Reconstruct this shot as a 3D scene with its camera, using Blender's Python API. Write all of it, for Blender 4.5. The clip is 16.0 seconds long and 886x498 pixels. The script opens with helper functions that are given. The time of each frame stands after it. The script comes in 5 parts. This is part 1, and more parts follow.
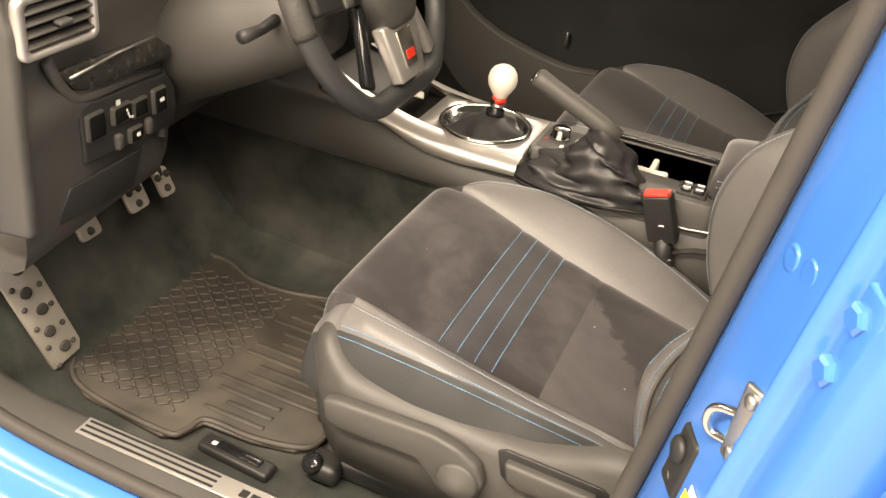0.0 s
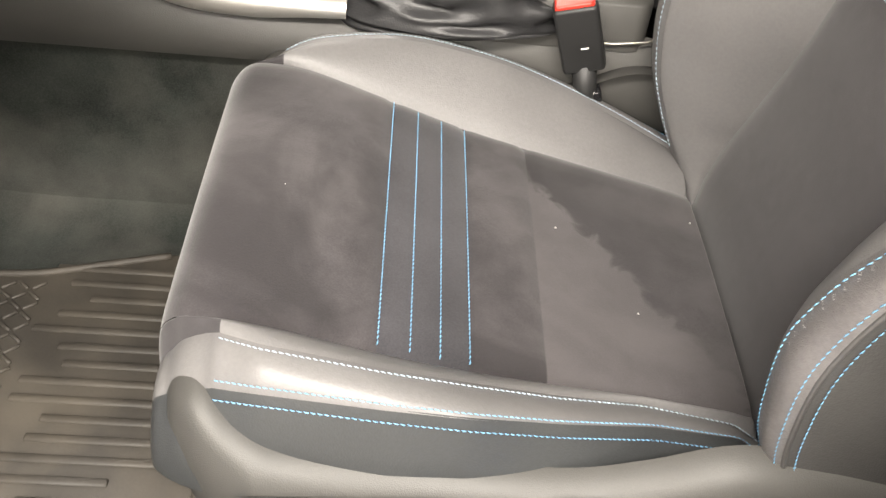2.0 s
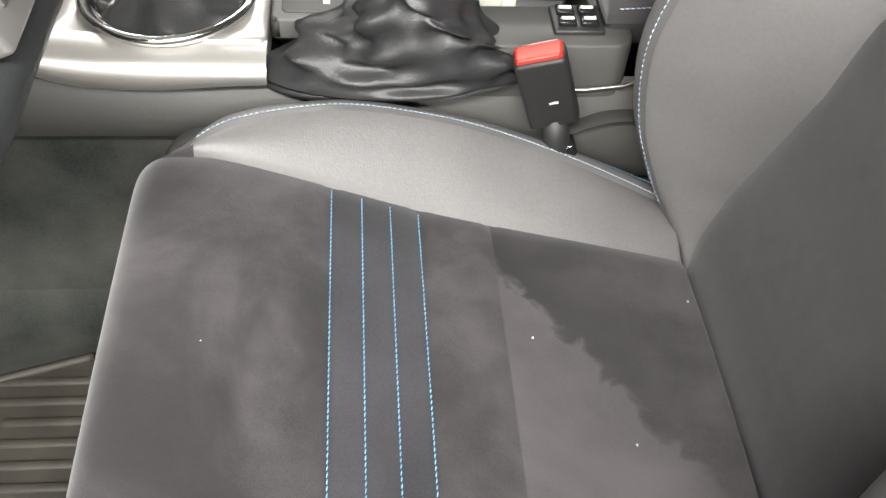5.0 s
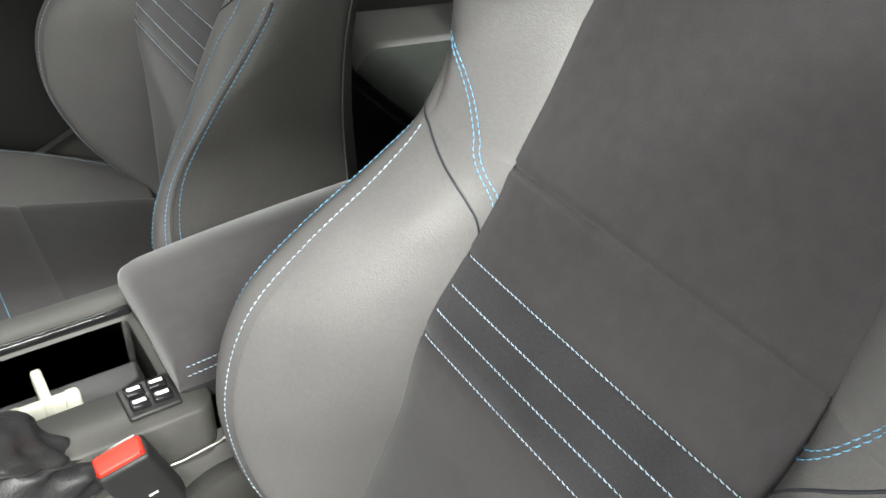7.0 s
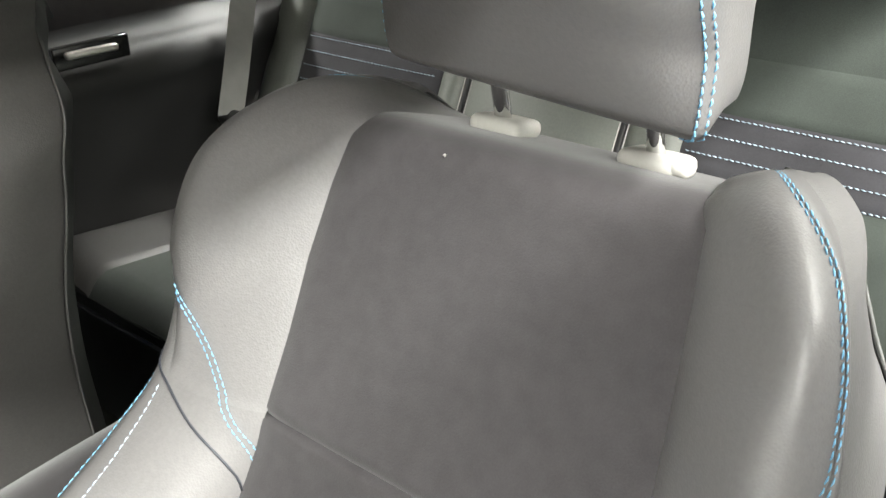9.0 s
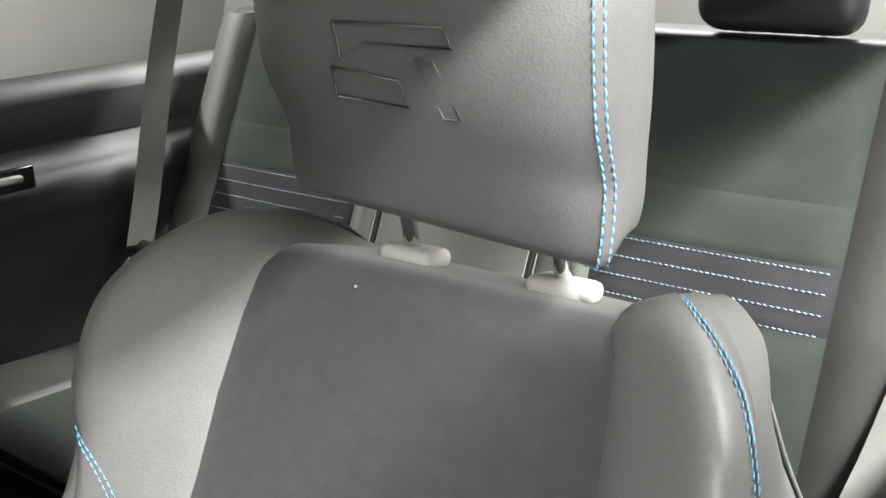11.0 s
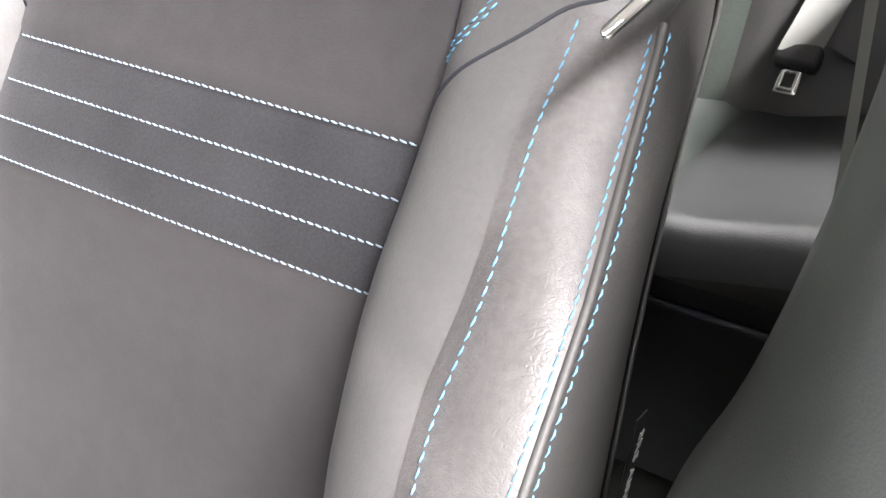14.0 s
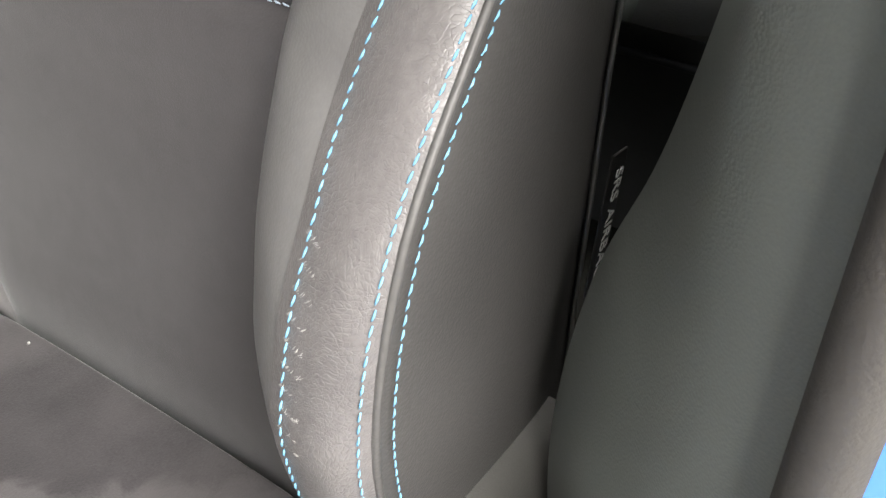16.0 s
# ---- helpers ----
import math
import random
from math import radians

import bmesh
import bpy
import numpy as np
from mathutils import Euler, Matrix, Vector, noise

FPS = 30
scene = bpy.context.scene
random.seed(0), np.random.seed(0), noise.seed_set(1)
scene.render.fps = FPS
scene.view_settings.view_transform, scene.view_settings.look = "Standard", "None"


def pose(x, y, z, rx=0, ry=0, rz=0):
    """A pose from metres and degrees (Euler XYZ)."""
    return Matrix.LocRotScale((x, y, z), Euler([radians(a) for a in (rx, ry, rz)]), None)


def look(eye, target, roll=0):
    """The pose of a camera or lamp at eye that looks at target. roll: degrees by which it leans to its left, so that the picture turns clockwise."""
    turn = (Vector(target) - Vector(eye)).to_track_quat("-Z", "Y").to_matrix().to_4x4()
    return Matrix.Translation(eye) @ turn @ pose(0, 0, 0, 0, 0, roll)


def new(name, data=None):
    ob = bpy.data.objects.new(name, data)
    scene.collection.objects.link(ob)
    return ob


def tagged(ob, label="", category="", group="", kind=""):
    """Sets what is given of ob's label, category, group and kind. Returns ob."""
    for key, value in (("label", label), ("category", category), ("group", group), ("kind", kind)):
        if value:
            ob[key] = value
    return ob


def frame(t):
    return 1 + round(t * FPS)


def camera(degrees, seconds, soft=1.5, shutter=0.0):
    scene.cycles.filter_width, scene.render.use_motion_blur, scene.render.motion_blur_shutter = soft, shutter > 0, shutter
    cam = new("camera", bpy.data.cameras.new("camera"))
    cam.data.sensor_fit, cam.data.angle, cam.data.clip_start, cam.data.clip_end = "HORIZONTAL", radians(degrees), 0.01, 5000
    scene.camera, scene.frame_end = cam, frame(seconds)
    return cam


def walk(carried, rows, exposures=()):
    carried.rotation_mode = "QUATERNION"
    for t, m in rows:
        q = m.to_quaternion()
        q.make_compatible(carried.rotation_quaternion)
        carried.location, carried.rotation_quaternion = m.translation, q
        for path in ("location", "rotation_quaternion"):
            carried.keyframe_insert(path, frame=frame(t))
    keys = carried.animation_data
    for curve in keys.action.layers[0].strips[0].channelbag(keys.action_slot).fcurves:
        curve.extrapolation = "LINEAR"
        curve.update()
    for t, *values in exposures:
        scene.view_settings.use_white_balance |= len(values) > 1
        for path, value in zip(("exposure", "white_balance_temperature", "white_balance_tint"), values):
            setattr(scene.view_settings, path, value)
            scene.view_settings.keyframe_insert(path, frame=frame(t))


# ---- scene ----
cam = camera(50.6, 16.0)
PATH = [
    (0, (0.514, -1.063, 1.307), (-0.063, 0.537, 0.254), 7.2),
    (0.5, (0.415, -0.966, 1.23), (-0.034, 0.677, 0.183), 7.0),
    (1, (0.373, -0.824, 1.152), (0.125, 0.762, -0.042), 6.3),
    (1.5, (0.286, -0.723, 1.12), (0.27, 0.796, -0.18), 7.0),
    (2, (0.203, -0.635, 1.119), (0.321, 0.831, -0.236), 6.9),
    (2.5, (0.166, -0.576, 1.108), (0.338, 0.849, -0.285), 6.6),
    (3, (0.136, -0.52, 1.096), (0.333, 0.866, -0.331), 6.2),
    (5.5, (0.256, -0.399, 1.164), (0.431, 0.933, -0.317), 4.3),
    (6, (0.282, -0.38, 1.197), (0.658, 0.971, -0.229), 4.2),
    (6.5, (0.296, -0.35, 1.238), (0.939, 0.986, -0.105), 2.7),
    (7, (0.305, -0.333, 1.245), (1.209, 1.024, 0.086), 1.6),
    (7.5, (0.333, -0.313, 1.256), (1.351, 1.06, 0.217), 1.2),
    (8, (0.331, -0.282, 1.257), (1.526, 1.011, 0.307), 1.2),
    (8.5, (0.354, -0.288, 1.249), (1.663, 0.9, 0.313), 0.3),
    (9, (0.349, -0.304, 1.284), (1.721, 0.851, 0.4), -1.1),
    (9.5, (0.351, -0.295, 1.299), (1.789, 0.85, 0.511), -1.1),
    (12, (0.354, -0.311, 1.255), (1.948, 0.714, 0.615), -1.0),
    (12.5, (0.355, -0.311, 1.21), (1.95, 0.659, 0.494), -0.2),
    (13, (0.336, -0.329, 1.136), (1.881, 0.62, 0.292), -0.9),
    (13.5, (0.319, -0.345, 1.091), (1.789, 0.562, 0.083), -0.3),
    (14, (0.316, -0.359, 1.027), (1.752, 0.527, -0.046), 0.2),
    (14.5, (0.334, -0.353, 0.964), (1.758, 0.528, -0.129), 1.4),
    (15, (0.325, -0.373, 0.937), (1.650, 0.501, -0.107), 0.2),
    (15.5, (0.332, -0.392, 0.955), (1.555, 0.478, -0.215), -2.3),
    (16, (0.338, -0.411, 0.973), (1.439, 0.448, -0.315), -4.8),
]
EXPOSURES = [(0, -0.78, 8700, 16), (0.5, -0.6, 7900, 13), (1.0, -0.6, 7600, 12), (1.5, -0.8, 7300, 13), (2.0, -0.42, 7100, 12), (2.5, -0.25, 6900, 11), (3.0, -0.24, 6700, 10), (5.5, -0.55, 6500, 9), (6.5, -0.4, 6500, 7), (7.5, -0.3, 6400, 4), (8.5, 0.0, 6500, 6), (9.5, 0.28, 6600, 6), (12.0, -0.22, 6300, 8), (12.5, -0.12, 6500, 9), (13.0, -0.15, 6300, 12), (13.6, 0.35, 6400, 14), (14.0, 0.5, 6400, 14), (14.5, 0.2, 6400, 13), (15, 0.1, 6500, 12), (16, -0.1, 6600, 10)]
walk(cam, [(t, look(eye, target, roll)) for t, eye, target, roll in PATH], EXPOSURES)

# ---- world and light: a closed garage with tube lamps on its ceiling ----
world = bpy.data.worlds.new("world")
world.use_nodes = True
world.node_tree.nodes["Background"].inputs[0].default_value = (0.9, 0.95, 1.0, 1)
world.node_tree.nodes["Background"].inputs[1].default_value = 0.05
scene.world = world


def tube_lamp(x, y, length, along_x, power):
    data = bpy.data.lights.new("tube_lamp", "AREA")
    data.shape, data.size, data.size_y, data.energy = "RECTANGLE", length, 0.25, power
    data.color = (1.0, 0.985, 0.955)
    lamp = new("tube_lamp", data)
    lamp.matrix_world = pose(x, y, 2.72, 0, 0, 0 if along_x else 90)
    return lamp


tube_lamp(0.2, -1.65, 3.2, True, 490)
tube_lamp(-0.6, -3.6, 3.4, True, 410)
tube_lamp(-3.6, 0.0, 3.0, False, 165)
tube_lamp(2.9, 0.4, 2.4, False, 270)
tube_lamp(0.3, 2.6, 2.6, True, 170)

# ---- materials ----


def material(name, color, rough=0.5, metal=0.0, vary=0.15, scale=30.0, fine=400.0, bump=0.1, bump_scale=None,
             sheen=0.0, coat=0.0, dirt=None, dirt_scale=6.0, dirt_amount=0.4, spec=0.5, rough_vary=0.1, dirt_low=0.42, dirt_high=0.68, twist=0.0, brush=None, crease=0.0):
    m = bpy.data.materials.new(name)
    m.use_nodes = True
    nt = m.node_tree
    n, l = nt.nodes, nt.links
    b = n["Principled BSDF"]
    b.inputs["Metallic"].default_value = metal
    b.inputs["Specular IOR Level"].default_value = spec
    b.inputs["Sheen Weight"].default_value = sheen
    b.inputs["Sheen Roughness"].default_value = 0.45
    b.inputs["Coat Weight"].default_value = coat
    b.inputs["Coat Roughness"].default_value = 0.04
    co = n.new("ShaderNodeTexCoord")
    big, small = n.new("ShaderNodeTexNoise"), n.new("ShaderNodeTexNoise")
    big.inputs["Scale"].default_value, small.inputs["Scale"].default_value = scale, fine
    big.inputs["Detail"].default_value, small.inputs["Detail"].default_value = 4, 2
    for x in (big, small):
        l.new(co.outputs["Object"], x.inputs["Vector"])
    mix = n.new("ShaderNodeMix")
    mix.data_type = "RGBA"
    c = Vector(color)
    mix.inputs["A"].default_value = (*(c * (1 - vary)), 1)
    mix.inputs["B"].default_value = (*(c * (1 + vary)), 1)
    add = n.new("ShaderNodeMath")
    add.operation = "MULTIPLY_ADD"
    l.new(small.outputs["Fac"], add.inputs[0])
    add.inputs[1].default_value = 0.4
    half = n.new("ShaderNodeMath")
    half.operation = "MULTIPLY"
    l.new(big.outputs["Fac"], half.inputs[0])
    half.inputs[1].default_value = 0.6
    l.new(half.outputs[0], add.inputs[2])
    ramp = n.new("ShaderNodeMapRange")
    ramp.inputs[1].default_value, ramp.inputs[2].default_value = 0.32, 0.68
    l.new(add.outputs[0], ramp.inputs[0])
    l.new(ramp.outputs[0], mix.inputs["Factor"])
    out = mix.outputs["Result"]
    if dirt:
        d = n.new("ShaderNodeTexNoise")
        d.inputs["Scale"].default_value, d.inputs["Detail"].default_value = dirt_scale, 6
        l.new(co.outputs["Object"], d.inputs["Vector"])
        r = n.new("ShaderNodeMapRange")
        r.inputs[1].default_value, r.inputs[2].default_value = dirt_low, dirt_high
        d.inputs["Distortion"].default_value = twist
        r.inputs[4].default_value = dirt_amount
        l.new(d.outputs["Fac"], r.inputs[0])
        mix2 = n.new("ShaderNodeMix")
        mix2.data_type = "RGBA"
        l.new(r.outputs[0], mix2.inputs["Factor"])
        l.new(out, mix2.inputs["A"])
        mix2.inputs["B"].default_value = (*dirt, 1)
        out = mix2.outputs["Result"]
    if brush:
        # nap rubbed the other way: soft blotches, and one patch with a ragged straight edge
        def ranged(source, low, high, to=1.0):
            r = n.new("ShaderNodeMapRange")
            r.inputs[1].default_value, r.inputs[2].default_value, r.inputs[4].default_value = low, high, to
            l.new(source, r.inputs[0])
            return r.outputs[0]

        def maths(kind, one, two):
            r = n.new("ShaderNodeMath")
            r.operation = kind
            for k, v in enumerate((one, two)):
                if isinstance(v, float):
                    r.inputs[k].default_value = v
                else:
                    l.new(v, r.inputs[k])
            return r.outputs[0]

        nap, rag = n.new("ShaderNodeTexNoise"), n.new("ShaderNodeTexNoise")
        for x, s in ((nap, 8.0), (rag, 38.0)):
            x.inputs["Scale"].default_value, x.inputs["Detail"].default_value, x.inputs["Distortion"].default_value = s, 9, 0.8
            l.new(co.outputs["Object"], x.inputs["Vector"])
        dot = n.new("ShaderNodeVectorMath")
        dot.operation = "DOT_PRODUCT"
        l.new(co.outputs["Object"], dot.inputs[0])
        dot.inputs[1].default_value = (0.783, 0.622, 0)
        axes = n.new("ShaderNodeSeparateXYZ")
        l.new(co.outputs["Object"], axes.inputs[0])
        away = maths("SUBTRACT", dot.outputs["Value"], 0.072)
        edge = ranged(maths("ADD", away, maths("MULTIPLY", maths("SUBTRACT", rag.outputs["Fac"], 0.5), 0.055)), 0.0, 0.011)
        fade = maths("SUBTRACT", 1.0, ranged(away, 0.02, 0.13))
        behind = ranged(axes.outputs["X"], 0.017, 0.019)
        flat = maths("MULTIPLY", behind, maths("SUBTRACT", 1.0, edge))
        soft = maths("MULTIPLY", ranged(nap.outputs["Fac"], 0.45, 0.62, 0.72), maths("SUBTRACT", 1.0, maths("MULTIPLY", flat, 0.85)))
        patch = maths("MULTIPLY", maths("MULTIPLY", edge, fade), maths("MULTIPLY", behind, ranged(axes.outputs["Y"], -0.11, 0.07, 0.85)))
        pale = n.new("ShaderNodeMix")
        pale.data_type = "RGBA"
        l.new(maths("MULTIPLY", flat, 0.42), pale.inputs["Factor"])
        l.new(out, pale.inputs["A"])
        pale.inputs["B"].default_value = (0.090, 0.083, 0.084, 1)
        out = pale.outputs["Result"]
        mix3 = n.new("ShaderNodeMix")
        mix3.data_type = "RGBA"
        l.new(maths("MAXIMUM", soft, patch), mix3.inputs["Factor"])
        l.new(out, mix3.inputs["A"])
        mix3.inputs["B"].default_value = (*brush, 1)
        out = mix3.outputs["Result"]
    l.new(out, b.inputs["Base Color"])
    rr = n.new("ShaderNodeMapRange")
    rr.inputs[3].default_value, rr.inputs[4].default_value = max(rough - rough_vary, 0.02), min(rough + rough_vary, 1)
    l.new(big.outputs["Fac"], rr.inputs[0])
    l.new(rr.outputs[0], b.inputs["Roughness"])
    if bump:
        bt = n.new("ShaderNodeTexVoronoi" if bump_scale else "ShaderNodeTexNoise")
        bt.inputs["Scale"].default_value = bump_scale or fine
        l.new(co.outputs["Object"], bt.inputs["Vector"])
        bn = n.new("ShaderNodeBump")
        bn.inputs["Strength"].default_value = bump
        bn.inputs["Distance"].default_value = 0.0006
        l.new(bt.outputs[0], bn.inputs["Height"])
        if crease:
            # fine cracks and long soft wrinkles of worn leather
            last = bn
            for kind, size, depth, stretch in (("DISTANCE_TO_EDGE", 520.0, 0.00030, 1.0), ("DISTANCE_TO_EDGE", 170.0, 0.00022, 2.2)):
                place = n.new("ShaderNodeMapping")
                place.inputs["Scale"].default_value = (1.0, 1.0, stretch)
                place.inputs["Rotation"].default_value = (0.5, 0.35, 0.0)
                warp = n.new("ShaderNodeTexNoise")
                warp.inputs["Scale"].default_value = 26.0
                push = n.new("ShaderNodeMix")
                push.data_type = "RGBA"
                push.inputs["Factor"].default_value = 0.02
                l.new(co.outputs["Object"], warp.inputs["Vector"])
                l.new(co.outputs["Object"], push.inputs["A"])
                l.new(warp.outputs["Color"], push.inputs["B"])
                l.new(push.outputs["Result"], place.inputs["Vector"])
                cell = n.new("ShaderNodeTexVoronoi")
                cell.feature = kind
                cell.inputs["Scale"].default_value = size
                l.new(place.outputs[0], cell.inputs["Vector"])
                soft = n.new("ShaderNodeMapRange")
                soft.inputs[2].default_value = 0.16
                soft.interpolation_type = "SMOOTHSTEP"
                l.new(cell.outputs["Distance"], soft.inputs[0])
                fold = n.new("ShaderNodeBump")
                fold.inputs["Strength"].default_value = crease
                fold.inputs["Distance"].default_value = depth
                l.new(soft.outputs[0], fold.inputs["Height"])
                l.new(last.outputs[0], fold.inputs["Normal"])
                last = fold
            bn = last
        l.new(bn.outputs[0], b.inputs["Normal"])
    return m


SUEDE = material("suede", (0.044, 0.041, 0.043), 0.92, vary=0.16, scale=70, fine=900, bump=0.25, sheen=0.30, spec=0.15, dirt=(0.074, 0.068, 0.070), dirt_scale=2.6, dirt_amount=0.45, dirt_low=0.42, dirt_high=0.64, twist=0.2)
SUEDE_WORN = material("suede_brushed", (0.047, 0.043, 0.045), 0.92, vary=0.35, scale=30, fine=700, bump=0.3, sheen=0.30, spec=0.15, dirt=(0.085, 0.078, 0.079), dirt_scale=4.5, dirt_amount=0.5, dirt_low=0.46, dirt_high=0.60, twist=1.2, brush=(0.020, 0.018, 0.019))
SUEDE_BAND = material("suede_band", (0.038, 0.037, 0.041), 0.92, vary=0.35, scale=14, fine=700, bump=0.25, sheen=0.35, spec=0.15)
LEATHER = material("leather", (0.135, 0.131, 0.130), 0.43, vary=0.10, scale=12, fine=300, bump=0.22, bump_scale=650, spec=0.5)
# the grey leather again, darkened for the shade on the seat sides
LEATHER_DARK_SHADED = material("leather_dark_shaded", (0.075, 0.072, 0.070), 0.48, vary=0.15, scale=14, fine=300, bump=0.25, bump_scale=600)
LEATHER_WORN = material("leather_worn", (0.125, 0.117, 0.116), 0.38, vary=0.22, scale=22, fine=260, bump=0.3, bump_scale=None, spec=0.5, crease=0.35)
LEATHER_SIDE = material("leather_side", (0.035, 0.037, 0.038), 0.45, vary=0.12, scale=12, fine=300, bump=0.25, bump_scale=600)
# rear covers: the green cast of the light back there is mixed into both
LEATHER_REAR_CAST = material("rear_leather_green_cast", (0.115, 0.122, 0.106), 0.5, vary=0.15, scale=10, fine=300, bump=0.2, bump_scale=600)
SUEDE_REAR_CAST = material("rear_suede_green_cast", (0.044, 0.051, 0.045), 0.92, vary=0.3, scale=9, fine=700, bump=0.25, sheen=0.25, spec=0.15)
PIPING = material("piping", (0.03, 0.032, 0.04), 0.45, bump=0.1)
THREAD = material("thread", (0.17, 0.40, 0.60), 0.7, vary=0.3, scale=60, fine=900, bump=0.2)
THREAD_PALE = material("thread_pale", (0.40, 0.50, 0.58), 0.7, vary=0.3, scale=60, fine=900, bump=0.2)
PLASTIC = material("plastic", (0.060, 0.058, 0.054), 0.55, vary=0.12, scale=10, fine=900, bump=0.25, bump_scale=900)
PLASTIC_DARK = material("plastic_dark", (0.018, 0.018, 0.018), 0.5, vary=0.15, scale=10, fine=900, bump=0.2, bump_scale=900)
PLASTIC_GREY = material("plastic_grey", (0.10, 0.10, 0.095), 0.55, vary=0.1, scale=8, fine=900, bump=0.2, bump_scale=900)
GLOSS_BLACK = material("gloss_black", (0.012, 0.012, 0.013), 0.16, vary=0.1, bump=0)
CARPET = material("carpet", (0.026, 0.029, 0.026), 0.97, vary=0.5, scale=18, fine=500, bump=0.9, sheen=0.2, dirt=(0.11, 0.107, 0.095), dirt_scale=7, dirt_amount=0.5, spec=0.1)
RUBBER = material("rubber_mat", (0.036, 0.032, 0.027), 0.62, vary=0.2, scale=20, fine=300, bump=0.3, dirt=(0.105, 0.09, 0.07), dirt_scale=9, dirt_amount=0.5)
PAINT = material("blue_paint", (0.035, 0.185, 0.60), 0.25, metal=0.0, vary=0.04, scale=4, fine=1500, bump=0, coat=1.0, rough_vary=0.03)
CHROME = material("chrome", (0.75, 0.75, 0.74), 0.12, metal=1.0, vary=0.03, bump=0, rough_vary=0.04)
ALLOY = material("alloy", (0.52, 0.49, 0.43), 0.42, metal=0.45, vary=0.1, scale=20, bump=0.1)
STEEL = material("steel", (0.55, 0.53, 0.48), 0.35, metal=1.0, vary=0.1, scale=20, bump=0.1)
SILVER = material("silver_trim", (0.62, 0.60, 0.57), 0.33, metal=0.75, vary=0.04, scale=6, fine=900, bump=0.05)
IVORY = material("ivory", (0.78, 0.74, 0.66), 0.3, vary=0.03, bump=0)
RED = material("red_plastic", (0.62, 0.035, 0.02), 0.35, vary=0.06, bump=0)
WHITE_MARK = material("white_mark", (0.75, 0.75, 0.73), 0.5, vary=0.05, bump=0)
COLLAR = material("collar_plastic", (0.50, 0.49, 0.455), 0.38, vary=0.06, bump=0.05)
WEBBING = material("belt_webbing", (0.18, 0.178, 0.165), 0.6, vary=0.12, scale=40, fine=1200, bump=0.5)
BOOT = material("boot_leather", (0.024, 0.024, 0.025), 0.42, vary=0.2, scale=14, fine=300, bump=0.3, bump_scale=500)
VINYL_DARK = material("vinyl_dark", (0.115, 0.125, 0.115), 0.4, vary=0.08, scale=6, fine=900, bump=0.2, bump_scale=800)
PERFORATED = material("perforated_leather", (0.05, 0.048, 0.045), 0.5, vary=0.2, scale=30, fine=300, bump=1.0, bump_scale=480)
VINYL_PALE = material("pillar_vinyl", (0.38, 0.39, 0.365), 0.6, vary=0.06, scale=6, fine=900, bump=0.2)
CONCRETE = material("concrete", (0.30, 0.29, 0.28), 0.8, vary=0.15, scale=2, fine=60, bump=0.3)
PLASTER = material("plaster", (0.62, 0.61, 0.58), 0.85, vary=0.05, scale=2, fine=80, bump=0.2)
CARBON = material("carbon_weave", (0.03, 0.029, 0.027), 0.25, vary=0.5, scale=90, fine=260, bump=0.1)
RUBBER_SEAL = material("rubber_seal", (0.045, 0.041, 0.037), 0.7, vary=0.15, scale=20, fine=500, bump=0.4)
PALE_PLASTIC = material("pale_plastic", (0.55, 0.54, 0.47), 0.5, vary=0.05, bump=0)
LINT = material("lint", (0.42, 0.41, 0.39), 0.8, vary=0.1, bump=0)
YELLOW = material("yellow_label", (0.75, 0.6, 0.05), 0.5, vary=0.05, bump=0)

# ---- mesh helpers ----


def part(name, bm, mat, parent=None, label="", smooth=True):
    bmesh.ops.recalc_face_normals(bm, faces=bm.faces)
    me = bpy.data.meshes.new(name)
    bm.to_mesh(me)
    bm.free()
    me.materials.append(mat)
    if smooth:
        me.polygons.foreach_set("use_smooth", [True] * len(me.polygons))
    ob = new(name, me)
    ob.parent = parent
    if label:
        tagged(ob, label)
    return ob


def thing(name, at, label, category, group="", kind=""):
    ob = new(name)
    ob.location = at
    ob.empty_display_size = 0.05
    return tagged(ob, label, category, group, kind)


def under(ob, parent):
    """Parent ob, whose mesh is in world metres, without moving it."""
    ob.parent = parent
    top = Matrix.Identity(4)
    p = parent
    while p:
        top = (p.matrix_parent_inverse if p.parent else Matrix.Identity(4)) @ p.matrix_basis @ top
        p = p.parent
    ob.matrix_parent_inverse = top.inverted()
    return ob


def wpart(name, bm, mat, parent, label="", smooth=True):
    """A part whose mesh is in world metres."""
    return under(part(name, bm, mat, None, label, smooth), parent)


def grid(points, closed=False):
    """A bmesh from rows of points."""
    bm = bmesh.new()
    rows = [[bm.verts.new(p) for p in row] for row in points]
    for a, b in zip(rows, rows[1:]):
        n = len(a)
        for i in range(n if closed else n - 1):
            j = (i + 1) % n
            bm.faces.new((a[i], a[j], b[j], b[i]))
    return bm


def lid(bm, ring):
    bm.verts.ensure_lookup_table()
    bm.faces.new([bm.verts[i] for i in ring])


def tube(path, radius, sides=8, ends=True):
    """A round bar along a path of points; radius may be a list."""
    path = [Vector(p) for p in path]
    rad = radius if isinstance(radius, (list, tuple)) else [radius] * len(path)
    rows, up = [], Vector((0.13, 0.31, 0.94)).normalized()
    for i, p in enumerate(path):
        d = (path[min(i + 1, len(path) - 1)] - path[max(i - 1, 0)]).normalized()
        s = d.cross(up)
        if s.length < 1e-3:
            s = d.cross(Vector((1, 0, 0)))
        s.normalize()
        w = s.cross(d)
        rows.append([p + rad[i] * (math.cos(a) * s + math.sin(a) * w) for a in (2 * math.pi * k / sides for k in range(sides))])
    bm = grid(rows, True)
    if ends:
        bm.verts.ensure_lookup_table()
        bm.faces.new(bm.verts[:sides])
        bm.faces.new(bm.verts[-sides:])
    return bm


